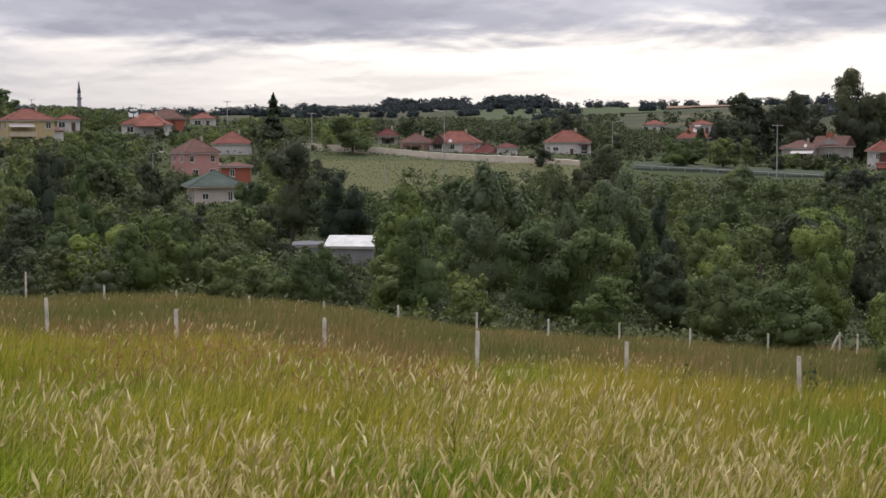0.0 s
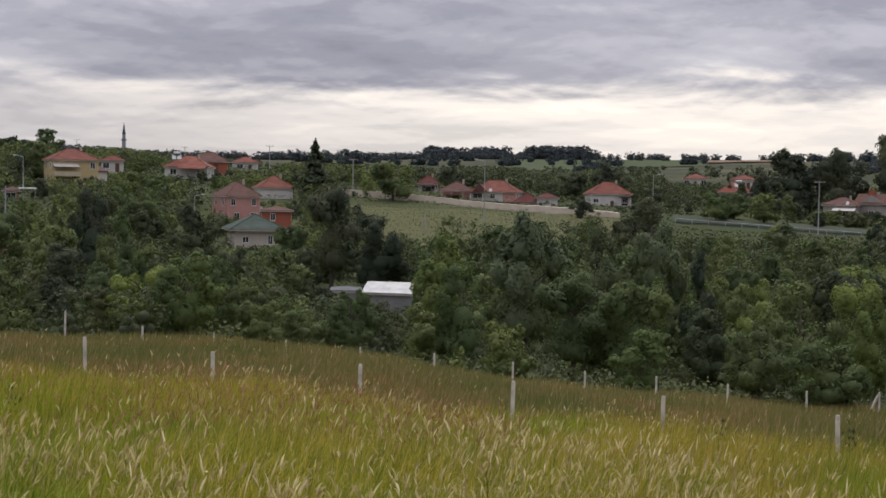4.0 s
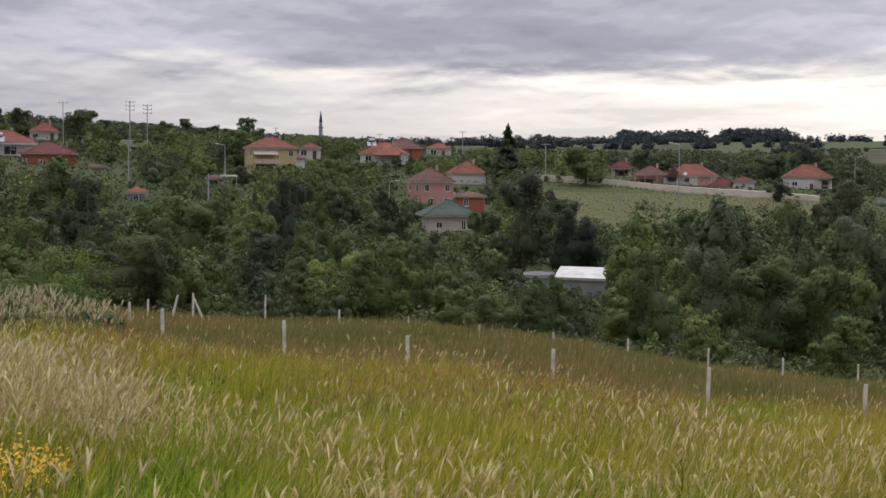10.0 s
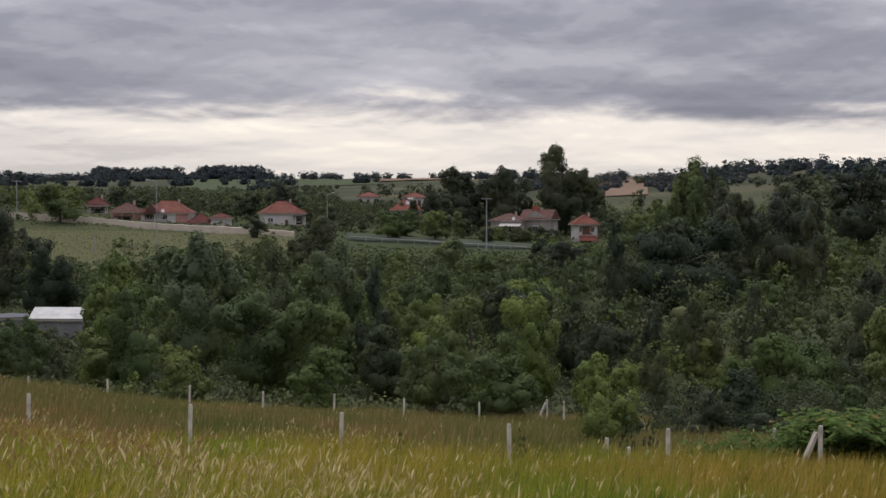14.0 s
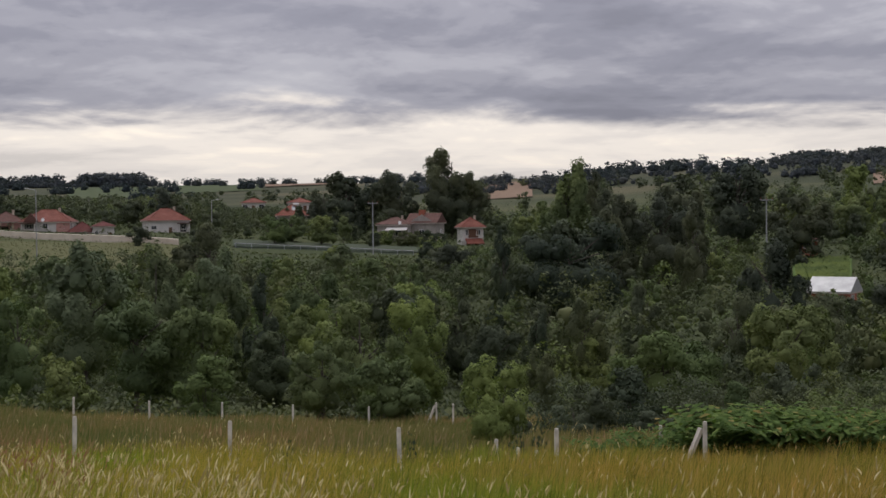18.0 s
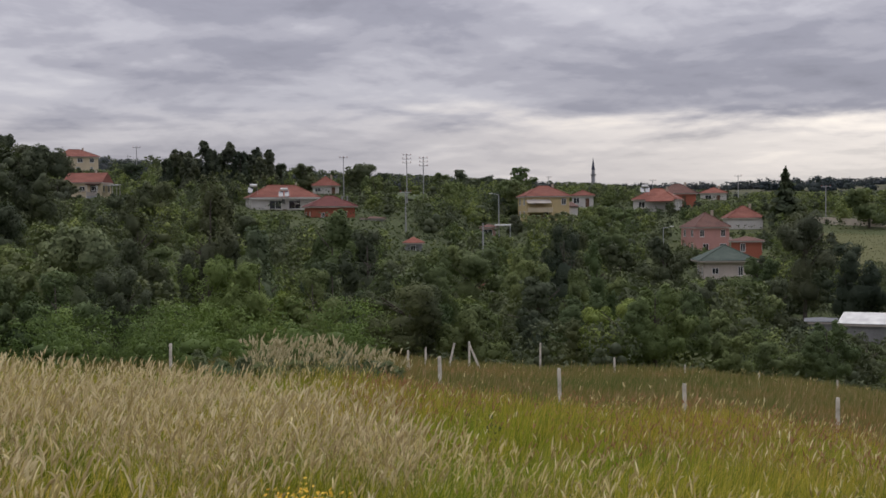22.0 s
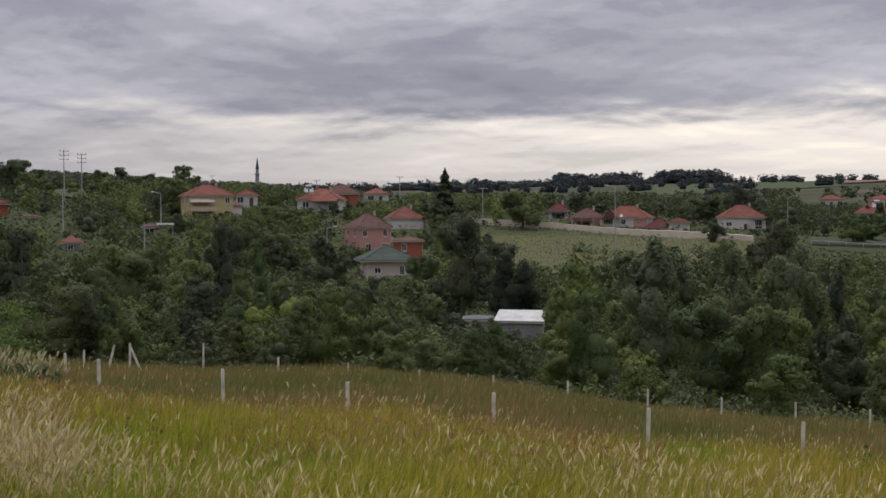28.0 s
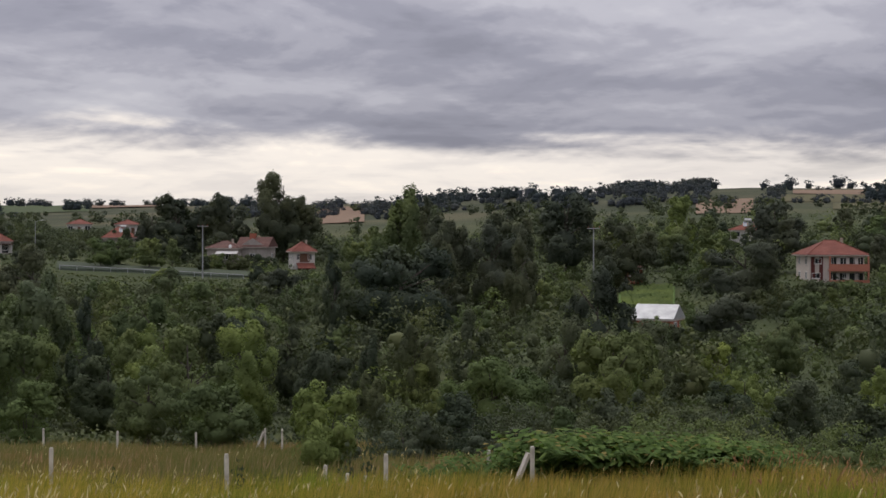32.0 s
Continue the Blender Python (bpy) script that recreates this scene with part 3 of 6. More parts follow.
ROOF = {"red": tiles("roof_red", (0.120, 0.039, 0.027), (0.172, 0.056, 0.038), (0.215, 0.082, 0.058)), "dark": tiles("roof_dark_red", (0.075, 0.022, 0.020), (0.108, 0.030, 0.026), (0.142, 0.046, 0.038)),
        "brown": tiles("roof_brown", (0.082, 0.041, 0.033), (0.116, 0.058, 0.045), (0.150, 0.078, 0.061)), "green": tiles("roof_green", (0.04, 0.056, 0.046), (0.052, 0.072, 0.057), (0.072, 0.092, 0.074)),
        "orange": tiles("roof_orange", (0.138, 0.045, 0.030), (0.200, 0.066, 0.044), (0.245, 0.096, 0.066))}
sheet = Mat("roof_sheet_metal", 0.45, 0.3)
sheet.base(sheet.ramp(sheet.noise(0.8, 5.0), [(0.35, (0.3, 0.3, 0.3)), (0.65, (0.42, 0.42, 0.415))])).bump(sheet.noise(2.0, 2.0, stretch=(8, 0.2, 1)), 0.3, 0.03)
ROOF["sheet"] = sheet.m
ROOF["slate"] = plaster("roof_grey_sheet", (0.16, 0.165, 0.175))
frame_mat = Mat("window_frame_paint", 0.5).base((0.7, 0.69, 0.66, 1)).m
pane_mat = Mat("window_glass", 0.08, spec=0.6).base((0.025, 0.028, 0.032, 1)).m
# brown of the doors, and of flat sheets that stand in for shade
door_shade_mat = Mat("door_and_shade_brown", 0.6).base((0.12, 0.06, 0.035, 1)).m
conc = Mat("concrete", 0.9, spec=0.2)
conc.base(conc.ramp(conc.noise(5.0, 6.0), [(0.3, (0.38, 0.345, 0.29)), (0.5, (0.58, 0.535, 0.455)), (0.72, (0.72, 0.675, 0.585))])).bump(conc.noise(60.0, 4.0), 0.3, 0.01)
conc = conc.m
pole_grey = plaster("pole_concrete", (0.36, 0.36, 0.36))
steel = Mat("galvanised_steel", 0.45, 0.6).base((0.42, 0.43, 0.44, 1)).m
dark_steel = Mat("dark_panel_glass", 0.15, 0.0, 0.6).base((0.02, 0.025, 0.05, 1)).m
FASCIA = plaster("eaves_paint", (0.55, 0.48, 0.42))
BUSH_SCREENS = []        # bushes sized to the camera's sight line: bearing, distance, width, height up to which they hide the house
CLEAR = []          # open sight lines above the bushes: bearing, half width, lowest rise, distance


def clear(bearing, dist, width, low):
    CLEAR.append((bearing, math.degrees(0.5 * width / dist), math.degrees(math.atan2(low - EYE, dist)), dist))


def hip_roof(w, d, eave, ridge, over, gable, flat=False):
    """Roof slabs with 0.15 m of thickness, overhanging the walls."""
    bm = bmesh.new()
    x, y = w / 2 + over, d / 2 + over
    run = 0.0 if gable else min(x, y) * 0.92
    if x >= y:
        tops = [(-x + run, 0), (x - run, 0)]
    else:
        tops = [(0, -y + run), (0, y - run)]
    low = [bm.verts.new((px, py, eave)) for px, py in ((-x, -y), (x, -y), (x, y), (-x, y))]
    skirt = [bm.verts.new((px, py, eave - 0.06)) for px, py in ((-x, -y), (x, -y), (x, y), (-x, y))]
    t = [bm.verts.new((px, py, ridge)) for px, py in tops]
    if x >= y:
        fs = [(low[0], low[1], t[1], t[0]), (low[1], low[2], t[1]), (low[2], low[3], t[0], t[1]), (low[3], low[0], t[0])]
    else:
        fs = [(low[0], low[1], t[0]), (low[1], low[2], t[1], t[0]), (low[2], low[3], t[1]), (low[3], low[0], t[0], t[1])]
    for f in fs:
        bm.faces.new(f)
    for i in range(4):
        bm.faces.new((skirt[i], skirt[(i + 1) % 4], low[(i + 1) % 4], low[i]))
    bm.faces.new(skirt[::-1])
    return bm


def window(parent, x, y, z, w, h, side=0):
    """A framed pane set into the wall's face; side 0 front, 1 right, 3 left."""
    n = new("window")
    n.parent = parent
    n.matrix_basis = pose(x, y, z, 0, 0, 90 if side == 1 else -90 if side == 3 else 0)
    bm = bmesh.new()
    for x0, x1, z0, z1 in ((-w / 2 - 0.08, -w / 2, -h / 2 - 0.08, h / 2 + 0.08), (w / 2, w / 2 + 0.08, -h / 2 - 0.08, h / 2 + 0.08), (-w / 2, w / 2, h / 2, h / 2 + 0.08), (-w / 2, w / 2, -h / 2 - 0.08, -h / 2), (-0.04, 0.04, -h / 2, h / 2)):
        box(bm, x0, x1, -0.07, 0.05, z0, z1)
    part("frame", bm, frame_mat, n)
    part("pane", boxed(-w / 2, w / 2, -0.02, 0.03, -h / 2, h / 2), pane_mat, n)
    part("sill", boxed(-w / 2 - 0.15, w / 2 + 0.15, -0.16, 0.02, -h / 2 - 0.16, -h / 2 - 0.085), conc, n)


def house(label, wall, roof, bearing, dist, width, depth, base, eave, ridge, floors=1, wins=3, turn=0.0, gable=False, chimney=True, over=0.5, name="house", door=True, side_wins=2, low=None):
    x, y = spot(bearing, dist)
    x, y = x + depth / 2 * math.sin(radians(bearing)), y + depth / 2 * math.cos(radians(bearing))
    turned = radians(abs(turn))
    narrow = max(0.6, (1 - (depth + 2 * over) / width * math.sin(turned)) / math.cos(turned)) if 0 < abs(turn) < 40 else 1.0
    h = thing(name, label, "house" if name == "house" else name.replace("_", " "), pose(x, y, 0, 0, 0, -bearing + turn) @ Matrix.Diagonal((narrow, 1, 1, 1)))
    clear(bearing, dist - 4, width + 0.6, base + 0.05 * (eave - base) if low is None else low)
    BUSH_SCREENS.append((bearing, dist - 4, width, base + 0.22 * (eave - base) if low is None else low))
    w = width - 2 * over
    foot = min(base, min(gz(x + dx, y + dy) for dx in (-w / 2, w / 2) for dy in (-depth / 2, depth / 2))) - 0.6
    bm = boxed(-w / 2, w / 2, -depth / 2, depth / 2, foot, eave - 0.19)
    if gable:
        for sx in (-1, 1):
            a = [bm.verts.new((sx * w / 2, sy * depth / 2, eave - 0.19)) for sy in (-1, 1)] + [bm.verts.new((sx * w / 2, 0, ridge - 0.25))]
            bm.faces.new(a)
    part("wall", bm, WALL[wall], h)
    r = part("roof", hip_roof(w, depth, eave, ridge, over, gable), ROOF[roof], h)
    fx, fy = w / 2 + over - 0.06, depth / 2 + over - 0.06
    part("fascia", boxed(-fx, fx, -fy, fy, eave - 0.27, eave - 0.064), FASCIA, r, "pale painted eaves board")
    if not gable and ridge - eave > 1.2:
        half = abs(w - depth) / 2 + 0.08 * min(fx, fy)
        a, b = ((-half, 0, ridge), (half, 0, ridge)) if w >= depth else ((0, -half, ridge), (0, half, ridge))
        bm = rod(bmesh.new(), a, b, 0.1, 0.1, 6)
        for sx in (-1, 1):
            rod(bm, a if (w >= depth and sx < 0) or w < depth else b, (sx * (fx + 0.02), -fy - 0.02, eave + 0.02), 0.1, 0.1, 6)
        part("ridge_tiles", bm, ROOF[roof], r)
    if chimney:
        cx = 0.22 * w
        part("chimney", boxed(cx - 0.25, cx + 0.25, -0.25, 0.25, (eave + ridge) / 2, ridge + 0.35), WALL["beige"], r)
        part("chimney_cap", boxed(cx - 0.32, cx + 0.32, -0.32, 0.32, ridge + 0.354, ridge + 0.42), conc, r)
    fh = (eave - base) / floors
    pick = random.Random(int(bearing * 100))
    for f in range(floors):
        for i in range(wins):
            wx = (i + 0.5 + pick.uniform(-0.14, 0.14)) / wins * w - w / 2
            if wins > 2 and pick.random() < 0.22:
                continue
            if f == 0 and door and i == wins // 2 and wins > 1:
                part("door", boxed(wx - 0.45, wx + 0.45, -depth / 2 - 0.05, -depth / 2 + 0.05, base, base + min(2.0, fh * 0.8)), door_shade_mat, h)
            else:
                window(h, wx, -depth / 2, base + (f + 0.55) * fh, min(pick.choice((0.7, 1.0, 1.3, 1.6)), w / wins * 0.6), min(pick.choice((0.8, 1.15, 1.3)), fh * 0.45))
        for s in (1, 3):
            for i in range(side_wins):
                wy = (i + 0.5) / side_wins * depth - depth / 2
                window(h, w / 2 if s == 1 else -w / 2, wy, base + (f + 0.55) * fh, 1.1, min(1.2, fh * 0.45), s)
    return h


def solar_heater(bearing, dist, z, panels=2):
    x, y = spot(bearing, dist)
    s = thing("solar_water_heater", "rooftop solar water heater with white tank and dark panels", "solar heater", pose(x, y, z, 0, 0, -bearing), group="roof solar heaters")
    for dx in (-0.6, 0.6)[:panels]:
        bm = boxed(dx - 0.5, dx + 0.45, -1.0, 0.9, -0.04, 0.04)
        bm.transform(Matrix.Rotation(radians(35), 4, "X"))
        part("panel", bm, dark_steel, s)
    part("tank", rod(bmesh.new(), (-0.75, 0.9, 0.95), (0.75, 0.9, 0.95), 0.3, 0.3, 10), frame_mat, s, "white water tank")
    for dx in (-0.8, 0.8):
        part("leg", rod(bmesh.new(), (dx, 0.8, -1.2), (dx, 0.8, 1.0), 0.03, 0.03, 5), steel, s)


def slab(xs, ys, zs, thick):
    """A sloping slab, low at the first y and high at the second."""
    bm = bmesh.new()
    v = [bm.verts.new(p) for dz in (0, thick) for p in ((xs[0], ys[0], zs[0] + dz), (xs[1], ys[0], zs[0] + dz), (xs[1], ys[1], zs[1] + dz), (xs[0], ys[1], zs[1] + dz))]
    for f in ((3, 2, 1, 0), (4, 5, 6, 7), (0, 1, 5, 4), (1, 2, 6, 5), (2, 3, 7, 6), (3, 0, 4, 7)):
        bm.faces.new([v[k] for k in f])
    return bm


def prism(xs, z0, z1, y0, y1):
    """A gable: a triangular prism across the front."""
    bm = bmesh.new()
    a, b = ([bm.verts.new(p) for p in ((xs[0], y, z0), (xs[1], y, z0), ((xs[0] + xs[1]) / 2, y, z1))] for y in (y0, y1))
    bm.faces.new(a)
    bm.faces.new(b[::-1])
    for i in range(3):
        bm.faces.new((a[(i + 1) % 3], a[i], b[i], b[(i + 1) % 3]))
    return bm


def dish(x, y, z):
    bm = rod(bmesh.new(), (x, y, z), (x, y - 0.12, z + 0.05), 0.12, 0.45, 12)
    rod(bm, (x, y + 0.3, z - 0.5), (x, y, z), 0.03, 0.03, 5)
    return bm


# hillside houses
hA = house("three-storey white house with red roof and open balconies", "white", "red", -59.4, 300, 10.3, 8, 6.5, 13.4, 15.0, 3, 3, turn=-8, door=False)
part("pent_roof", slab((-5.1, 5.1), (-5.9, -4.003), (11.0, 11.55), 0.14), ROOF["dark"], hA, "dark red pent roof between the floors")
part("balcony", boxed(-5.0, 5.0, -5.6, -4.002, 9.05, 9.32), ROOF["dark"], hA, "balcony slab with dark red edge")
# flat dark sheet on the wall paints the shade inside the balcony
part("balcony_shade", boxed(-4.7, 4.7, -4.06, -4.003, 9.35, 10.9), door_shade_mat, hA, "dark brown sheet painted as the open balcony's shade")
part("railing", boxed(-5.0, 5.0, -5.58, -5.5, 9.34, 9.95), WALL["grey"], hA)
for px in (-4.6, 0.2, 4.6):
    part("balcony_post", rod(bmesh.new(), (px, -5.4, 4.5), (px, -5.4, 11.0), 0.16, 0.16, 6), WALL["white"], hA)
part("dish", dish(2.6, -4.3, 14.3), frame_mat, hA, "white satellite dish")
house("small flat cream outbuilding with a thin roof", "cream", "brown", -57.95, 297, 6.1, 5, 8.6, 11.3, 11.7, 1, 2, name="outbuilding", chimney=False, side_wins=1)
house("long unfinished flat-roofed concrete building on the hill", "beige", "brown", -60.14, 480, 17.5, 9, 23.6, 27.6, 28.1, 1, 6, chimney=False, over=0.2, door=False)
house("two-storey cream house with low red hipped roof", "cream", "red", -54.15, 400, 13.7, 10, 15.2, 19.9, 22.0, 2, 3, turn=14, door=False, low=16.6)
hC = house("cream cottage with red roof and white gable end", "cream", "red", -53.64, 310, 10.6, 8, 7.4, 10.4, 12.5, 1, 3, turn=-16, gable=True, door=False)
part("side_porch", slab((5.3, 7.9), (-3.6, 3.0), (9.6, 9.9), 0.14), ROOF["sheet"], hC, "pale lean-to roof on posts")
for py in (-3.3, 0, 2.6):
    part("porch_post", rod(bmesh.new(), (7.6, py, 5.6), (7.6, py, 9.62), 0.08, 0.08, 6), WALL["white"], hC)
hD = house("long white house with patched red roof and solar heaters", "white", "red", -46.2, 300, 16.3, 10, 2.6, 6.8, 9.4, 2, 5, turn=8, low=3.6)
part("eave_band", boxed(-8.0, 8.0, -5.75, -5.56, 6.35, 6.72), WALL["white"], hD, "white eaves band")
for px in (-2.2, 2.2):
    window(hD, px, -5.0, 5.2, 2.6, 1.6)
solar_heater(-46.1, 296.6, 7.4, 2)
solar_heater(-47.3, 299.5, 8.3, 1)
house("small white house with red hipped roof on the slope", "white", "red", -44.45, 380, 7.8, 7, 8.6, 11.1, 13.6, 1, 2)
hE = house("red brick house with a broad dark red roof", "brick", "dark", -44.32, 280, 11.3, 9, 0.8, 4.6, 6.7, 1, 2, turn=10, over=0.7, door=False, chimney=False)
for px in (2.6, 3.8):
    part("vent_pipe", rod(bmesh.new(), (px, -2.0, 5.0), (px, -2.0, 6.6), 0.14, 0.14, 7), pole_grey, hE)
house("low grey shed with a flat roof", "grey", "brown", -42.6, 275, 5.4, 4, 0.2, 2.2, 2.5, 1, 1, name="shed", chimney=False, side_wins=1)
house("tiny hut with an orange tiled roof", "grey", "orange", -40.99, 225, 3.6, 3.5, -4.2, -1.8, -0.9, 1, 1, name="hut", chimney=False, side_wins=1)
hY = house("two-storey yellow house with red hipped roof and awning", "yellow", "red", -35.81, 290, 11.5, 9, 1.2, 6.3, 8.4, 2, 3, turn=12, low=3.0, door=False)
part("awning", slab((-5.4, 0.4), (-6.6, -4.51), (4.75, 5.5), 0.1), WALL["worn"], hY, "grey-white sloping balcony awning")
part("balcony", boxed(-5.3, 0.8, -6.0, -4.504, 3.0, 3.2), WALL["beige"], hY)
part("parapet", boxed(-5.3, 0.8, -6.1, -6.0, 3.0, 3.95), WALL["cream"], hY, "cream balcony parapet")
# no opening here: a dark sheet paints the shade below the balcony
part("under_balcony_shade", boxed(-5.0, 0.4, -4.57, -4.505, -0.4, 2.7), door_shade_mat, hY, "dark brown sheet painted as the shade below the balcony")
for px in (-5.1, 0.6):
    part("balcony_post", rod(bmesh.new(), (px, -5.9, -1.0), (px, -5.9, 4.8), 0.14, 0.14, 6), WALL["yellow"], hY)
an = part("annex", boxed(5.3, 7.6, -3.5, 2.5, -1.5, 4.0), WALL["white"], hY, "white lean-to at the side")
part("annex_roof", slab((5.1, 7.9), (-3.8, 2.6), (4.0, 5.0), 0.15), ROOF["brown"], an)
house("house with low red roof among trees", "white", "red", -34.25, 340, 5.9, 6, 4.4, 7.1, 8.4, 1, 2, chimney=False)
cx_, cy_ = spot(-37.42, 262)
cp = thing("carport", "small white flat carport roof on four thin posts", "carport", pose(cx_, cy_, 0, 0, 0, 37.42))
part("roof", boxed(-1.5, 1.5, -1.4, 1.4, 0.5, 0.78, bevel=0.05), frame_mat, cp)
for px in (-1.3, 1.3):
    for py in (-1.2, 1.2):
        part("post", rod(bmesh.new(), (px, py, gz(cx_, cy_) - 0.8), (px, py, 0.5), 0.06, 0.06, 6), steel, cp)
clear(-37.42, 258, 3.2, 0.3)
house("small hut with a brown tiled roof beside a carport", "pink", "brown", -38.0, 264, 3.6, 3.6, -2.0, 0.3, 0.9, 1, 1, name="hut", chimney=False, side_wins=1, low=-0.2)
house("small brown tiled hut beside a pole", "beige", "orange", -38.2, 182, 2.6, 2.6, -9.2, -7.2, -6.5, 1, 1, name="hut", chimney=False, side_wins=1, low=-7.3)
hF = house("white house with two overlapping orange-red roofs", "white", "orange", -31.3, 340, 12.5, 10, 3.2, 6.0, 8.6, 1, 3, turn=-10, door=False, low=4.2)
part("lower_roof", slab((-2.0, 5.6), (-7.4, -5.03), (5.4, 6.3), 0.16), ROOF["orange"], hF, "lower orange tiled roof over the terrace")
house("house with dark red roof behind another", "brick", "brown", -30.55, 356, 10, 8, 5.0, 7.6, 9.9, 1, 2)
solar_heater(-31.8, 340.5, 8.2)
house("house with low orange roof among trees", "white", "orange", -29.15, 400, 7.9, 7, 5.6, 8.3, 9.9, 1, 2)
hP = house("two-storey pink house with brown hipped roof", "pink", "brown", -29.49, 265, 9.6, 9, -5.2, -0.1, 2.5, 2, 2, turn=18, over=0.45, low=-3.5, door=False)
part("side_balcony", boxed(4.36, 5.3, -4.0, 1.0, -2.9, -2.0), WALL["blush"], hP, "pale side balcony")
house("white house with red roof behind the pink one", "white", "red", -28.04, 300, 9.1, 8, -1.6, 1.5, 3.9, 1, 3, turn=10)
house("low brick outbuilding with flat red roof", "brick", "brown", -27.9, 250, 6.1, 5, -5.0, -2.4, -1.7, 1, 1, name="outbuilding", chimney=False)
house("cream house with a wide green hipped roof", "blush", "green", -28.77, 225, 10.6, 9, -8.6, -5.0, -2.7, 1, 2, turn=8, over=1.1, door=False, low=-7.4, chimney=False)
# barn on the valley floor
house("grey barn with a white sheet-metal roof", "barn", "sheet", -23.25, 150, 6.6, 4.6, -11.8, -9.2, -8.2, 1, 0, name="barn", gable=True, chimney=False, over=0.3, side_wins=0, low=-9.95, turn=-14)
house("low grey barn wing with a flat grey roof", "barn", "slate", -25.1, 152, 3.4, 5, -11.6, -9.15, -8.95, 1, 0, name="barn", chimney=False, over=0.15, side_wins=0, low=-9.1)
# houses along the road
h1 = house("white house with dark red roof and deep porch", "white", "dark", -21.9, 345, 5.6, 8, -1.5, 3.2, 5.1, 2, 2)
h2 = house("pinkish house with brown-red hipped roof", "pink", "brown", -20.77, 330, 8.4, 8, -2.6, 1.5, 3.7, 1, 2, over=0.7)
for px in (-3.4, -1.2, 1.4, 3.4):
    part("pillar", boxed(px - 0.22, px + 0.22, -4.35, -4.004, -3.6, 1.2), WALL["cream"], h2)
h3 = house("two-storey white house with red hipped roof by the road", "white", "red", -19.18, 325, 12.8, 9, -3.0, 1.4, 4.0, 2, 3, turn=-10)
part("gable_front", prism((-5.4, -1.4), 1.3, 3.3, -5.4, -4.2), ROOF["brown"], h3, "dark brown timbered gable front")
part("dish", dish(-0.6, -4.7, 1.7), frame_mat, h3, "white satellite dish")
part("side_wall", boxed(2.6, 5.9, -4.62, -4.503, -3.4, 1.1), WALL["pink"], h3, "pink painted bay")
house("low annex with dark red roof", "pink", "dark", -17.95, 322, 6.6, 6, -3.2, -0.9, 1.3, 1, 2, chimney=False)
house("small white house with dark red roof", "white", "dark", -17.16, 320, 5.5, 5, -3.2, 0.3, 1.4, 1, 2, chimney=False)
h4 = house("white house with red roof standing alone by the road", "white", "red", -14.79, 330, 11.5, 9, -2.2, 1.4, 4.1, 1, 3, turn=10, low=-1.4)
house("far small house with red roof", "white", "red", -11.36, 450, 8, 7, 3.6, 6.5, 7.9, 1, 3, chimney=False, low=5.6)
house("white house with red roof on the rise", "white", "red", -9.54, 400, 7.5, 7, 3.0, 5.9, 7.2, 1, 2, chimney=False, low=5.1)
house("house with broad red roof on the rise", "worn", "orange", -9.84, 380, 9.3, 8, -1.0, 2.3, 5.1, 1, 2, low=2.1, door=False)
solar_heater(-9.7, 377.5, 4.2, 2)
hW = house("weathered white house with brown roof behind trees", "worn", "brown", -5.75, 330, 9.6, 8, -4.6, -0.1, 1.5, 1, 2, turn=-12, low=-1.3, door=False)
part("canopy", slab((-1.5, 4.5), (-6.2, -4.03), (-1.5, -0.9), 0.1), WALL["white"], hW, "whitish terrace canopy")
part("dish", dish(2.4, -4.8, 0.2), frame_mat, hW, "white satellite dish")
hG = house("weathered white gabled house", "worn", "brown", -4.55, 332, 6.8, 7, -4.8, 0.2, 2.4, 1, 1, turn=70, gable=True, low=-1.5, door=False, side_wins=1)
part("chimney_base", boxed(-0.9, 0.5, 0.2, 1.4, 1.0, 3.2), WALL["brick"], hG, "squat brown chimney block")
hS = house("small two-storey white house with red hipped roof", "white", "red", -2.79, 320, 7.2, 7, -6.4, -0.8, 1.3, 2, 2, turn=10, low=-4.9, over=0.7)
# flat dark sheet instead of a hollow, coloured like its shade
part("upper_balcony_shade", boxed(-1.3, 1.5, -3.56, -3.503, -3.2, -1.3), door_shade_mat, hS, "dark brown sheet painted as the upper balcony's shade")
part("porch_roof", slab((-2.2, 2.6), (-6.2, -3.504), (-4.6, -3.5), 0.15), ROOF["red"], hS)
# right-hand houses
hO = house("three-storey rose and white house with orange balconies", "blush", "red", 17.88, 250, 12.9, 10, -8.0, -0.6, 1.8, 3, 4, turn=14, over=0.8, low=-4.9, door=False)
for z0 in (-5.85, -3.2):
    part("balcony_floor", boxed(-1.9, 6.2, -6.3, -5.004, z0 - 0.15, z0 + 0.1), WALL["orange"], hO)
    part("parapet", boxed(-2.0, 6.3, -6.42, -6.28, z0 - 0.2, z0 + 1.0), WALL["orange"], hO, "orange balcony parapet")
    part("glazing", boxed(-1.5, 5.4, -5.05, -5.003, z0 + 0.15, z0 + 2.1), pane_mat, hO, "dark balcony doors")
    for px in (0.2, 2.2, 4.0):
        part("door_frame", boxed(px - 0.35, px + 0.35, -5.1, -5.052, z0 + 0.15, z0 + 2.1), WALL["white"], hO)
for px in (-5.0, -3.3):
    part("window_strip", boxed(px - 0.4, px + 0.4, -5.06, -5.003, -7.4, -1.0), ROOF["dark"], hO, "dark red vertical window strip")
for px in (-1.85, 6.1):
    part("balcony_post", boxed(px - 0.14, px + 0.14, -6.4, -6.1, -8.6, -0.85), WALL["orange"], hO)
house("house with red roof and solar heater behind trees", "white", "orange", 14.74, 340, 8.3, 8, 2.0, 4.2, 5.8, 1, 2, low=4.0)
solar_heater(14.8, 340.5, 5.6)
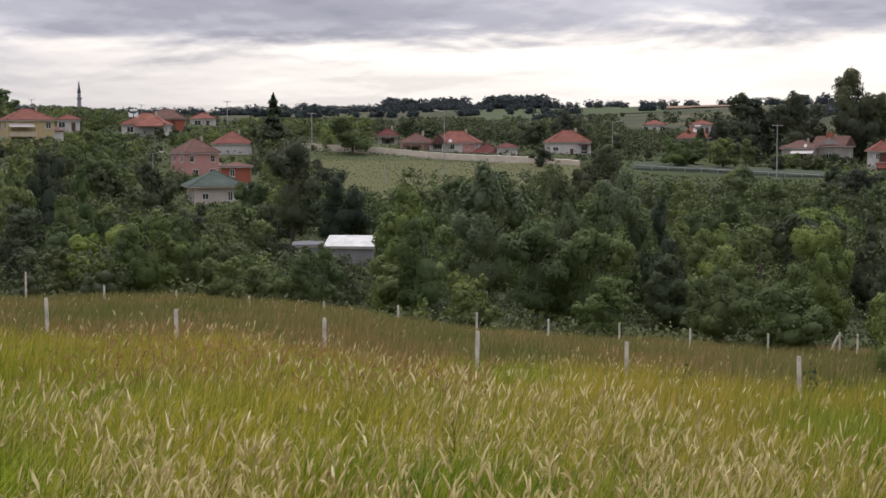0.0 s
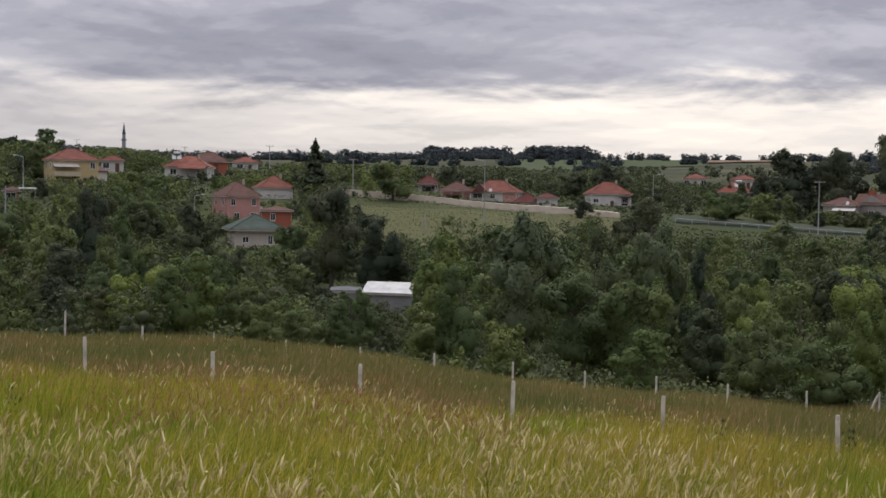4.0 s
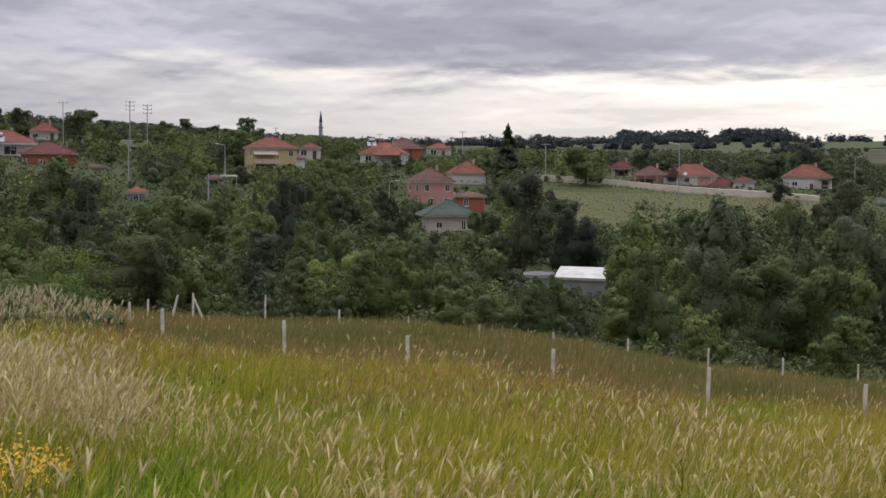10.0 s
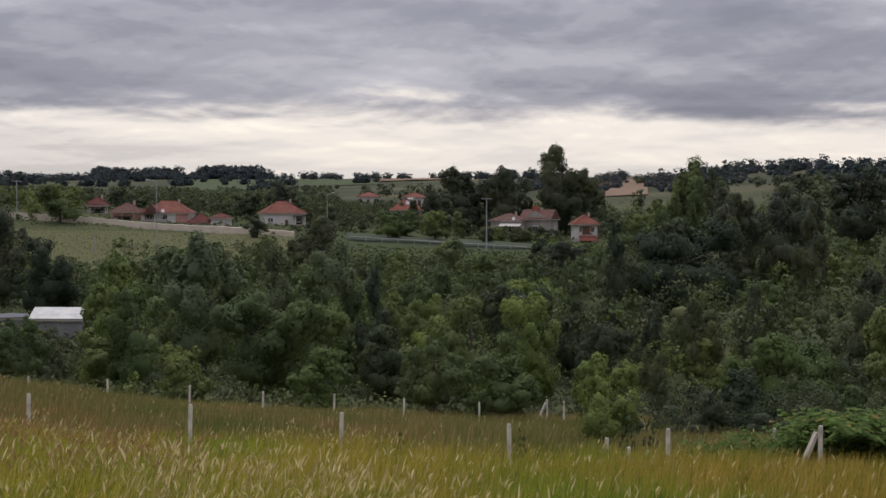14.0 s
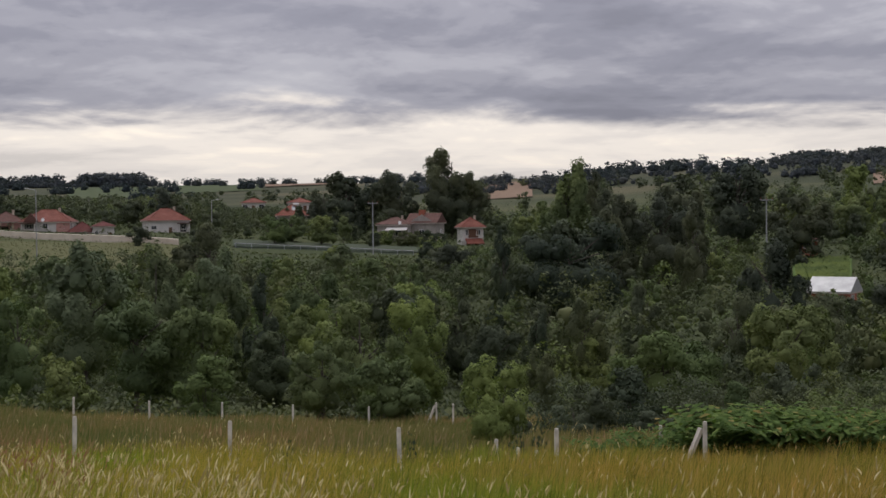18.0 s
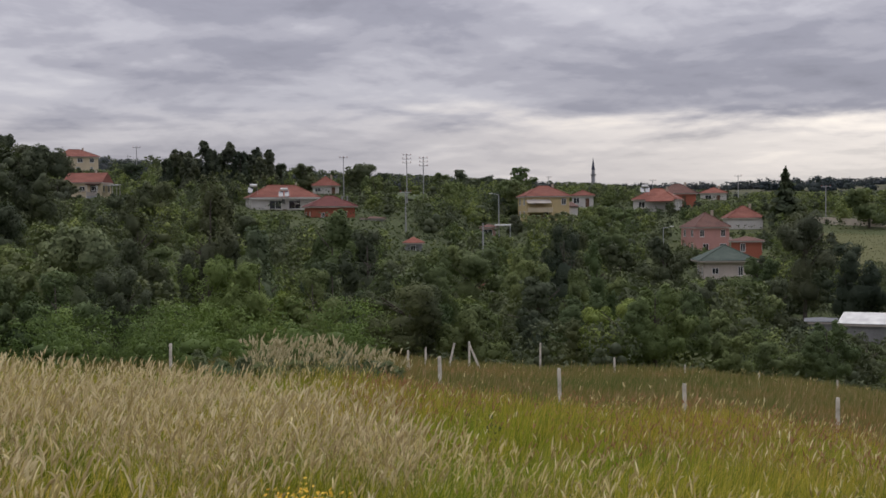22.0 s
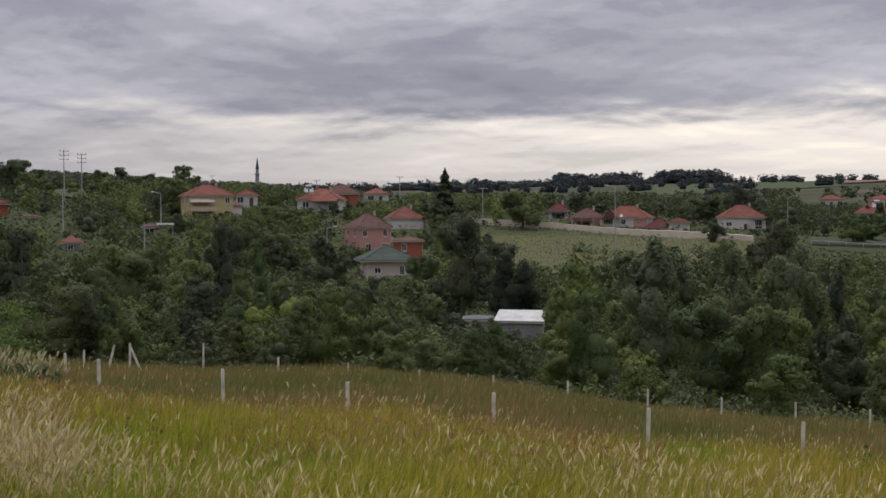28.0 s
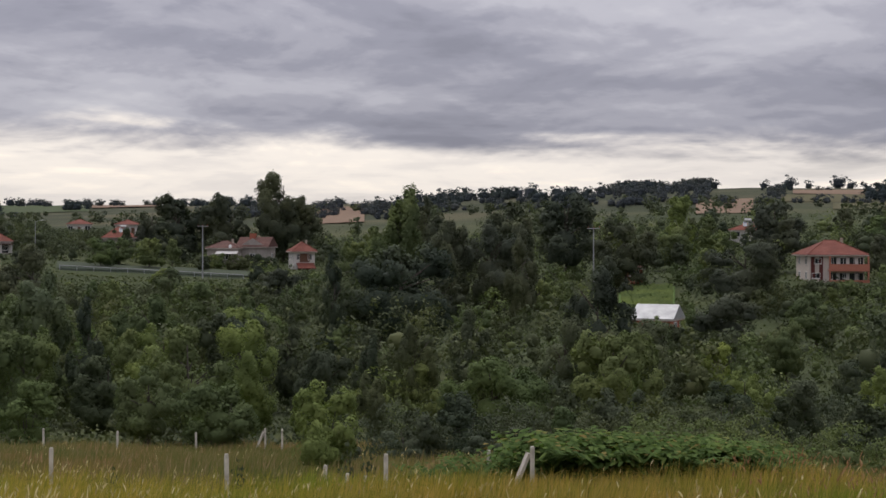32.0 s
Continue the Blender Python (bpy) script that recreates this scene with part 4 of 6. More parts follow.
house("low barn with a white sheet roof and brick gable", "brick", "sheet", 11.35, 180, 6.8, 5, -10.2, -8.0, -6.3, 1, 0, name="barn", gable=True, chimney=False, over=0.25, turn=-16, low=-8.3)
house("small brown-roofed hut among trees", "beige", "orange", 6.17, 240, 2.6, 3, -5, -2.9, -2.3, 1, 1, name="hut", chimney=False, side_wins=1)
house("brown-roofed shed among trees", "brick", "brown", 10.41, 250, 3.8, 4, -5, -3.0, -2.2, 1, 1, name="shed", chimney=False, side_wins=1)
house("far house with red roof among trees", "white", "brown", 21.9, 300, 6, 6, 0.2, 2.6, 4.1, 1, 2, chimney=False)


def porch(house_, x0, x1, front, z0, z1):
    """A tiled lean-to on two posts with a low parapet."""
    part("porch_roof", boxed(x0 - 0.3, x1 + 0.3, front - 1.8, front - 0.004, z1, z1 + 0.18), ROOF["brown"], house_)
    for px in (x0, x1):
        part("porch_post", rod(bmesh.new(), (px, front - 1.6, z0 - 1.2), (px, front - 1.6, z1), 0.12, 0.12, 6), WALL["white"], house_)
    part("parapet", boxed(x0, x1, front - 1.7, front - 1.58, z0, z0 + 0.8), WALL["worn"], house_)
    part("porch_floor", boxed(x0, x1, front - 1.7, front - 0.004, z0 - 1.2, z0 - 0.02), WALL["grey"], house_)
    # dark glass sheet stands in for the porch's shaded opening
    part("porch_shade", boxed(x0 + 0.5, x1 - 0.5, front - 0.06, front - 0.003, z0, z1 - 0.1), pane_mat, house_, "dark sheet standing in for the shaded porch opening")


porch(h1, -1.8, 1.8, -4, 0.4, 2.4)
porch(h2, -2.6, 1.0, -4, -2.4, 0.4)
porch(h3, -5.6, -2.4, -4.5, -0.9, 1.0)
porch(h4, 2.4, 5.0, -4.5, -2.0, 0.6)
porch(hC, 1.5, 4.2, -4, 7.5, 9.8)

# minaret
def minaret(bearing, dist, top):
    x, y = spot(bearing, dist)
    z = gz(x, y)
    m = thing("minaret", "slender pale minaret with a pointed dark cap", "minaret", pose(x, y, 0))
    part("shaft", rod(bmesh.new(), (0, 0, z - 1), (0, 0, top - 11.5), 1.3, 1.15, 12), WALL["grey"], m)
    part("balcony", rod(bmesh.new(), (0, 0, top - 11.5), (0, 0, top - 10.4), 1.2, 1.75, 12), WALL["grey"], m)
    part("upper_shaft", rod(bmesh.new(), (0, 0, top - 10.4), (0, 0, top - 7.5), 1.0, 1.0, 12), WALL["grey"], m)
    part("cap", rod(bmesh.new(), (0, 0, top - 7.5), (0, 0, top), 1.15, 0.05, 12), dark_steel, m, "dark lead-grey conical cap")


minaret(-33.83, 900, 39.5)


# poles and street lamps
def power_pole(bearing, dist, top, arms=1, base=None, label="concrete power pole with a crossarm"):
    x, y = spot(bearing, dist)
    z = gz(x, y) if base is None else base
    p = thing("power_pole", label, "utility pole", pose(x, y, 0, 0, 0, -bearing + 20), group="power poles")
    part("shaft", rod(bmesh.new(), (0, 0, z - 0.5), (0, 0, top), 0.15, 0.09, 8), pole_grey, p)
    for i in range(arms):
        za = top - 0.25 - 0.9 * i
        part("crossarm", boxed(-1.1, 1.1, -0.16, -0.06, za - 0.06, za + 0.06), steel, p)
        for dx in (-0.95, 0, 0.95):
            part("insulator", rod(bmesh.new(), (dx, -0.11, za + 0.06), (dx, -0.11, za + 0.36), 0.06, 0.04, 6), WALL["brick"], p)
    clear(bearing, dist, 0.8, max(z, top - 8.5))


def street_lamp(bearing, dist, top, turn=0, low=None):
    x, y = spot(bearing, dist)
    z = gz(x, y)
    p = thing("street_lamp", "grey steel street lamp with a bent arm", "street lamp", pose(x, y, 0, 0, 0, -bearing + turn), group="street lamps")
    part("pole", rod(bmesh.new(), (0, 0, z - 0.4), (0, 0, top - 0.25), 0.1, 0.06, 8), pole_grey, p)
    part("arm", rod(bmesh.new(), (0, 0, top - 0.28), (-1.2, 0, top), 0.05, 0.04, 6), steel, p)
    part("lamp_head", boxed(-1.75, -1.1, -0.14, 0.14, top - 0.05, top + 0.07, bevel=0.03), frame_mat, p)
    clear(bearing, dist, 0.8, max(z, top - 9) if low is None else low)


power_pole(-41.23, 330, 16.9, 3, label="tall lattice-topped mast with three crossarms")
power_pole(-40.57, 340, 16.6, 3, label="tall lattice-topped mast with three crossarms")
power_pole(-41.29, 255, 6.9, 1)
power_pole(-43.74, 350, 17.3, 1)
power_pole(-38.22, 183, 1.2, 0, label="plain grey concrete power pole above the bushes")
power_pole(-6.66, 283, 4.6, 1)
power_pole(8.81, 235, 3.9, 1)
power_pole(-54.0 + 2.2, 390, 22.0, 1)
power_pole(-58.1, 330, 17.5, 1)
power_pole(-24.9, 330, 8.4, 1)
power_pole(-28.2, 420, 13.6, 1)
power_pole(-35.6, 520, 17.0, 1)
power_pole(-31.5, 480, 14.2, 1)
street_lamp(-19.66, 235, 6.7)
street_lamp(-37.58, 262, 6.4)
street_lamp(-31.1, 240, 0.2, 180)
street_lamp(-13.0, 330, 6.0, 180)
power_pole(-22.0, 250, -2.6, 0, label="short grey concrete pole on the grass slope")


# road on its low retaining wall
def strip(path, half, lift, name, material, label, category, wall=None):
    bm = bmesh.new()
    prev = None
    for i, (b, d) in enumerate(path):
        lo, hi = spot(b, d - half), spot(b, d + half)
        row = [bm.verts.new((*lo, gz(*spot(b, d)) + lift)), bm.verts.new((*hi, gz(*spot(b, d)) + lift)), bm.verts.new((*lo, gz(*spot(b, d)) - 1.2))]
        if prev:
            bm.faces.new((prev[0], row[0], row[1], prev[1]))
            bm.faces.new((prev[2], row[2], row[0], prev[0]))
        prev = row
    return tagged(part(name, bm, material), label, category, kind="structure")


asphalt = Mat("road_surface", 0.9)
asphalt.base(asphalt.ramp(asphalt.noise(0.5, 5.0), [(0.3, (0.54, 0.46, 0.36)), (0.7, (0.68, 0.6, 0.49))]))
road_path = [(b, float(np.interp(b, (-29, -24.6, -21.8, -16.3, -14.4, -11), (335, 318, 312, 296, 290, 292)))) for b in np.arange(-25.5, -13.9, 0.4)]
strip(road_path, 3.2, 1.15, "road", asphalt.m, "pale dusty village road on a low wall", "road")
clear(-19.6, 296, 46, -3.4)
clear(-22.5, 300, 30, -2.0)


# court with a tall mesh fence
green_wire = Mat("green_wire", 0.6).base((0.11, 0.135, 0.11, 1)).m
court = thing("mesh_fence", "long green wire mesh fence with a pale top rail", "fence")
prev = None
for k in range(12):
    b = -12.1 + k * 0.64
    x, y = spot(b, 290 - k * 0.5)
    top = -3.3 - 0.17 * k
    part("post", rod(bmesh.new(), (x, y, gz(x, y) - 0.3), (x, y, top + 0.05), 0.06, 0.06, 6), steel, court)
    if prev:
        part("rail", rod(bmesh.new(), (*prev[:2], prev[2]), (x, y, top), 0.07, 0.07, 4), pole_grey, court, "pale top rail")
        bm = bmesh.new()
        for j in range(22):
            s = (j + 0.5) / 22
            px, py, pz = (prev[i] * (1 - s) + (x, y, top)[i] * s for i in range(3))
            box(bm, px - 0.035, px + 0.035, py - 0.01, py + 0.01, gz(px, py), pz)
        part("mesh_panel", bm, green_wire, court)
    prev = (x, y, top)
clear(-8.6, 284, 35, -6.2)
clear(10.9, 225, 7, -8.0)

# ---- trees that stand out ----
tree("full", "deep", -25.7, 175, 2.0, 10.0)
tree("full", "deep", -24.1, 165, -1.5, 9.1)
tree("full", "bright", -32.9, 72, -2.4, 4.3)
tree("full", "mid", -30.6, 76, -2.2, 3.7)
tree("full", "mid", -29.0, 82, -3.6, 2.9)
tree("full", "mid", -24.9, 66, -3.0, 3.0)
tree("bush", "mid", -28.4, 62, -3.3, 2.2)
tree("bush", "mid", -26.8, 64, -3.8, 2.6)
tree("full", "bright", -21.1, 105, -1.5, 6.1)
tree("full", "mid", -20.4, 74, -2.3, 3.6)
tree("full", "deep", -35.0, 150, 0.9, 5.6)
tree("full", "mid", -36.3, 140, -0.5, 3.6)
tree("full", "mid", -34.6, 120, -2.6, 4.4)
tree("full", "dark", -32.8, 175, -1.6, 8.3)
tree("full", "dark", -36.2, 85, -3.6, 2.8)
tree("bush", "dark", -34.8, 75, -3.6, 2.8)
tree("full", "dark", -31.1, 190, -0.9, 7.0)
tree("full", "dark", -29.7, 130, -3.9, 4.8)
tree("full", "mid", -27.5, 185, -3.5, 6.1)
tree("full", "dark", -26.8, 150, -4.6, 5.5)
tree("full", "pale", -17.9, 100, -0.0, 7.4)
tree("full", "pale", -15.2, 112, -0.3, 5.2)
tree("full", "pale", -13.0, 98, -0.6, 5.3)
tree("full", "mid", -16.0, 76, -2.6, 5.6)
tree("full", "deep", -11.0, 95, -2.1, 3.6)
tree("full", "mid", -8.5, 130, -3.3, 5.9)
tree("full", "mid", -9.7, 100, -4.1, 4.8)
tree("full", "mid", -7.2, 72, -2.7, 5.0)
tree("full", "bright", -4.9, 84, -3.0, 4.7)
tree("bush", "mid", -6.1, 62, -4.4, 4.3)
tree("full", "deep", -13.1, 200, 1.0, 12.5)
tree("full", "pale", -8.0, 230, -2.7, 6.0)
tree("full", "deep", -4.5, 220, -2.3, 4.6)
tree("full", "deep", -3.7, 215, -2.7, 8.4)
tree("full", "mid", -6.7, 190, -3.9, 6.6)
tree("full", "mid", -5.2, 160, -3.7, 5.5)
tree("full", "dark", -3.2, 110, -3.9, 3.4)
tree("bush", "mid", -18.7, 66, -4.4, 3.1)
tree("bush", "mid", -13.3, 64, -4.4, 3.2)
tree("full", "deep", 1.1, 155, 1.0, 15.8)
tree("full", "deep", -1.5, 150, 0.3, 4.2)
tree("full", "mid", 1.1, 215, 9.7, 9.1)
tree("full", "deep", 3.0, 200, 5.1, 8.5)
tree("full", "deep", 4.7, 205, 4.5, 12.2)
tree("full", "deep", 6.0, 190, 3.0, 6.1)
tree("full", "dark", 3.9, 110, -3.7, 4.0)
tree("full", "dark", 1.7, 95, -3.9, 3.8)
tree("full", "dark", -0.2, 100, -5.0, 2.5)
tree("bush", "dark", 3.7, 52, -3.9, 2.6)
tree("bush", "dark", 1.7, 42, -3.4, 2.2)
tree("full", "dark", 0.1, 70, -4.9, 2.0)
tree("full", "dark", -1.9, 80, -4.4, 4.1)
tree("full", "mid", 4.8, 62, -3.4, 5.2)
tree("bush", "bright", -2.0, 36, -1.9, 2.4)
tree("full", "deep", 9.0, 115, -0.4, 6.4)
tree("full", "dark", 10.6, 100, -3.9, 7.7)
tree("full", "dark", 7.7, 95, -3.3, 4.2)
tree("full", "deep", 14.1, 150, -3.7, 13.4)
tree("full", "mid", 17.4, 165, -4.2, 10.2)
tree("full", "deep", 14.7, 205, 1.6, 17.5)
tree("full", "dark", 19.9, 150, -5.4, 10.9)
tree("full", "dark", 19.7, 90, -5.0, 5.2)
tree("full", "dark", 22.4, 130, -0.9, 9.2)
tree("full", "dark", 22.6, 70, -3.7, 4.3)
tree("bush", "dark", 13.9, 58, -4.0, 4.2)
tree("bush", "dark", 17.0, 70, -4.9, 5.0)
tree("bush", "dark", 10.1, 56, -4.1, 3.4)
tree("bush", "dark", 19.9, 48, -3.5, 3.1)
tree("bush", "dark", 22.5, 46, -3.3, 3.1)
tree("bush", "dark", 7.3, 75, -5.5, 2.3)
tree("bush", "mid", 7.6, 36, -2.5, 1.6)
tree("full", "bright", -66.9, 62, 4.2, 1.1)
tree("full", "bright", -66.5, 58, 1.6, 2.4)
tree("full", "bright", -64.9, 62, 1.3, 2.9)
tree("full", "dark", -65.4, 190, 9.6, 7.7)
tree("full", "dark", -63.4, 150, 9.2, 7.9)
tree("full", "dark", -61.6, 140, 6.3, 7.9)
tree("full", "dark", -59.2, 165, 6.7, 7.6)
tree("full", "dark", -57.5, 155, 5.3, 8.8)
tree("full", "dark", -55.9, 205, 12.4, 13.4)
tree("full", "mid", -63.7, 70, 2.0, 2.4)
tree("full", "mid", -61.9, 80, 1.5, 3.8)
tree("full", "mid", -57.6, 75, 1.6, 3.8)
tree("full", "pale", -54.6, 72, 1.6, 6.8)
tree("full", "bright", -60.1, 60, 0.4, 4.0)
tree("bush", "mid", -62.4, 54, -0.5, 3.0)
tree("full", "mid", -57.8, 58, -0.2, 3.4)
tree("full", "mid", -54.9, 56, -0.2, 4.1)
tree("full", "dark", -52.2, 60, -0.1, 3.1)
tree("full", "dark", -51.8, 110, 3.7, 5.3)
tree("full", "deep", -49.0, 110, 5.1, 5.9)
tree("full", "pale", -47.1, 90, 1.3, 5.0)
tree("full", "bright", -49.1, 62, 0.2, 3.0)
tree("full", "bright", -47.1, 60, -0.1, 3.5)
tree("full", "mid", -45.0, 60, -0.4, 3.5)
tree("full", "dark", -44.2, 75, -0.5, 4.4)
tree("full", "dark", -41.4, 66, -1.2, 5.5)
tree("full", "mid", -44.2, 130, 2.6, 6.6)
tree("bush", "mid", -38.7, 66, -2.3, 3.8)
tree("full", "dark", -42.8, 120, 0.8, 7.0)
tree("full", "mid", -40.3, 110, -0.6, 6.0)
tree("full", "mid", -38.9, 130, -0.7, 8.0)
tree("full", "dark", -36.1, 95, -2.2, 7.7)
tree("full", "deep", -34.9, 170, 0.5, 6.2)
tree("full", "mid", -36.5, 120, -1.4, 5.6)
tree("full", "mid", -34.7, 90, -1.6, 2.6)
tree("full", "mid", -33.7, 130, -0.6, 4.4)
tree("broad", "mid", -23.3, 308, 7.2, 10.9)
tree("broad", "deep", -15.8, 285, 0.3, 7.8)
tree("broad", "deep", -13.3, 265, 0.3, 12.0)
tree("broad", "deep", -14.9, 345, 9.0, 10.2)
tree("broad", "dark", -16.2, 348, 6.4, 8.2)
tree("broad", "dark", -21.1, 365, 7.8, 10.0)
tree("broad", "dark", -20.0, 370, 7.3, 8.7)
tree("broad", "mid", -8.1, 240, -3.0, 6.1)
tree("broad", "mid", -6.5, 230, -5.4, 5.0)
tree("broad", "deep", -55.9, 265, 15.6, 14.6)
tree("broad", "deep", -54.8, 262, 9.4, 9.3)
tree("bush", "bright", -64.7, 55, 1.2, 3.4)
tree("pine", "deep", -50.2, 330, 17.9, 8.2)
tree("pine", "deep", -49.3, 330, 19.9, 8.6)
tree("pine", "deep", -48.3, 332, 19.6, 9.0)
tree("pine", "deep", -47.3, 334, 18.5, 8.3)
tree("pine", "deep", -46.6, 336, 18.2, 6.4)
tree("poplar", "dark", -56.7, 330, 21.4, 7.1)
tree("broad", "bright", -61.7, 360, 22.0, 10.6)
tree("spruce", "dark", -63.8, 330, 25.8, 9.1)
tree("spruce", "dark", -62.7, 330, 24.2, 6.7)
tree("broad", "dark", -60.0, 380, 22.8, 6.7)
tree("broad", "dark", -43.1, 365, 16.1, 10.8)
tree("broad", "dark", -38.9, 370, 14.5, 13.1)
tree("poplar", "mid", -36.7, 400, 16.0, 9.4)
tree("broad", "mid", -39.8, 380, 14.1, 13.4)
tree("broad", "dark", -37.8, 360, 12.6, 12.7)
tree("broad", "dark", -45.2, 390, 17.2, 12.3)
tree("broad", "dark", -52.1, 370, 16.8, 11.6)
tree("broad", "deep", -65.3, 245, 11.6, 7.2)
tree("bush", "bright", -67.7, 60, 4.8, 4.2)
tree("bush", "bright", -65.8, 52, 1.6, 3.5)
tree("bush", "bright", -69.5, 58, 5.4, 4.7)
tree("spruce", "dark", -26.4, 300, 11.7, 9.6)
tree("broad", "deep", 5.4, 225, 7.5, 9.7)
tree("broad", "deep", 7.7, 250, 9.6, 13.6)
tree("broad", "deep", 10.1, 240, 5.1, 11.3)
tree("poplar", "bright", 12.2, 300, 10.8, 7.7)
tree("broad", "deep", 15.8, 270, 8.8, 13.8)
tree("broad", "mid", -3.8, 230, -2.8, 6.8)
tree("full", "deep", -3.5, 354, 17.9, 18.1)
tree("full", "deep", -2.6, 354, 12.2, 11.1)
tree("full", "deep", -7.7, 354, 12.6, 16.7)
tree("full", "deep", -5.8, 354, 12.7, 14.0)
tree("full", "deep", -8.6, 354, 9.9, 8.4)
tree("broad", "deep", 2.1, 320, 11.2, 7.5)
tree("broad", "deep", 20.9, 275, 9.2, 10.8)
tree("broad", "mid", 24.4, 120, -2.0, 7.1)
tree("broad", "dark", 25.3, 70, -3.6, 5.5)
tree("bush", "mid", 28.3, 60, -3.7, 7.1)
tree("broad", "mid", 27.3, 110, -1.6, 8.6)
tree("pine", "deep", -50.7, 326, 15.9, 6.1)
tree("pine", "deep", -49.8, 324, 17.3, 6.9)
tree("pine", "deep", -48.8, 326, 17.9, 6.9)
tree("pine", "deep", -47.8, 328, 17.5, 7.0)
tree("pine", "deep", -47.0, 328, 16.1, 6.2)
tree("pine", "deep", -46.2, 345, 15.5, 5.7)
tree("bush", "deep", -26.0, 144, -8.2, 4.0)
tree("full", "deep", -27.1, 128, -7.9, 5.5)
tree("full", "mid", -21.5, 140, -7.5, 5.0)
tree("bush", "dark", 10.4, 168, -7.7, 5.6)
tree("bush", "mid", 12.2, 168, -7.6, 4.6)
tree("bush", "mid", 11.3, 164, -6.9, 3.6)
tree("bush", "mid", 10.9, 158, -7.2, 5.0)
tree("bush", "dark", 11.8, 160, -7.4, 5.0)

# ---- fields on the far slopes ----
def field(name, label, bearings, dists, colours, lift=0.5):
    bs, ds = np.linspace(*bearings, 24), np.linspace(*dists, 14)
    bb, dd = np.meshgrid(np.radians(bs), ds, indexing="ij")
    x, y = dd * np.sin(bb), dd * np.cos(bb)
    v = np.stack([x, y, ground_z(x.ravel(), y.ravel()).reshape(x.shape) + lift], -1).reshape(-1, 3)
    i, j = np.meshgrid(np.arange(23), np.arange(13), indexing="ij")
    f = np.stack([i * 14 + j, i * 14 + j + 1, (i + 1) * 14 + j + 1, (i + 1) * 14 + j], -1).reshape(-1, 4)
    m = Mat(name, 0.95, spec=0.1)
    m.base(m.mix(0.5, m.ramp(m.noise(0.03, 6.0, stretch=(1, 0.3, 1)), [(0.3, colours[0]), (0.7, colours[1])]), m.ramp(m.noise(0.4, 5.0), [(0.35, colours[0]), (0.65, colours[1])])))
    tagged(new(name, mesh_from(name, v, f, m.m)), label, "field", kind="structure")


TAN, LUSH, OLIVE = ((0.17, 0.112, 0.078), (0.24, 0.172, 0.118)), ((0.055, 0.074, 0.034), (0.085, 0.102, 0.05)), ((0.085, 0.082, 0.042), (0.125, 0.112, 0.06))
field("wheat_field", "tan stubble field on the far slope", (-2.6, -0.3), (640, 900), TAN)
field("wheat_field", "reddish ploughed field on the far hill", (12.8, 15.0), (560, 730), TAN)
field("wheat_field", "tan stubble field below the skyline", (16.5, 25.0), (800, 880), TAN)
field("meadow_field", "olive pasture on the far hill", (15.8, 19.5), (690, 790), OLIVE)
field("wheat_field", "pale tan field between hedges", (20.5, 27.0), (690, 770), TAN)
field("meadow_field", "olive pasture low on the far hill", (18.0, 24.0), (600, 670), OLIVE)
field("wheat_field", "tan field on the far ridge", (-10.9, -8.3), (1180, 1640), TAN, 1.0)
field("meadow_field", "green field on the far slope", (-18.5, -14.6), (900, 1500), LUSH)
field("meadow_field", "olive field on the far slope", (-14.4, -11.0), (1000, 1600), LUSH)
field("meadow_field", "bright green field on the hillside", (-43.4, -40.6), (345, 400), LUSH)
field("meadow_field", "green field below the forest", (-66.0, -60.5), (340, 420), LUSH)
field("sports_court", "worn grey-green court behind the mesh fence", (-12.2, -4.8), (291, 311), ((0.05, 0.065, 0.042), (0.08, 0.092, 0.06)), 0.3)
field("meadow_field", "small green field in the valley", (9.8, 12.0), (212, 240), ((0.07, 0.12, 0.03), (0.11, 0.16, 0.05)))
field("meadow_field", "olive grass slope below the road", (-25.0, -13.2), (225, 292), ((0.085, 0.092, 0.038), (0.118, 0.114, 0.054)), 0.25)

# ---- woods that fill the valley and slopes ----
SKY_AT = (-90, -68.5, -65, -63, -61, -56, -50, -46, -40, -34, -28, -18, -8, -2, 4, 12, 20, 40)
SKY_TOP = (6.0, 5.5, 4.5, 3.4, 2.9, 2.7, 2.7, 2.2, 1.8, 1.45, 1.0, 1.0, 1.2, 1.5, 1.5, 1.9, 1.5, 1.5)
fill = random.Random(21)


def wood(count, near, far, heights, spread, tones, bearings=(-74, 32), cap=None):
    done, tries = 0, 0
    while done < count and tries < count * 12:
        tries += 1
        b = fill.uniform(*bearings)
        d = math.sqrt(fill.uniform(near ** 2, far ** 2))
        x, y = spot(b, d)
        z = gz(x, y)
        h = fill.uniform(*heights)
        w = h * fill.uniform(*spread)
        limit = float(np.interp(b, SKY_AT, SKY_TOP)) if d > 200 else float(np.interp(d, (40, 70, 110, 200), (-3.2, -2.6, -1.6, 0.6))) if cap is None else cap
        half = math.degrees(0.55 * w / d)
        for cb, ch, low, cd in CLEAR:
            if d < cd and abs(b - cb) < ch + half:
                limit = min(limit, low)
            if abs(d - cd) < 10 and abs(b - cb) < ch + half:
                limit = -90
        h2 = min(h, EYE + d * math.tan(radians(limit)) - z)
        if h2 < 1.6 or h2 < 0.4 * h:
            continue
        tree("full" if h2 > 3.2 else "bush", fill.choice(tones), b, d, z + h2, w * (0.5 + 0.5 * h2 / h))
        done += 1


for k in range(16):
    b_ = -49.6 + 0.5 * k
    tree("bush", "pale", b_, 32.5 + 1.8 * math.sin(k * 2.3), gz(*spot(b_, 33)) + 0.75 + 0.2 * math.sin(k * 1.7), 1.1)
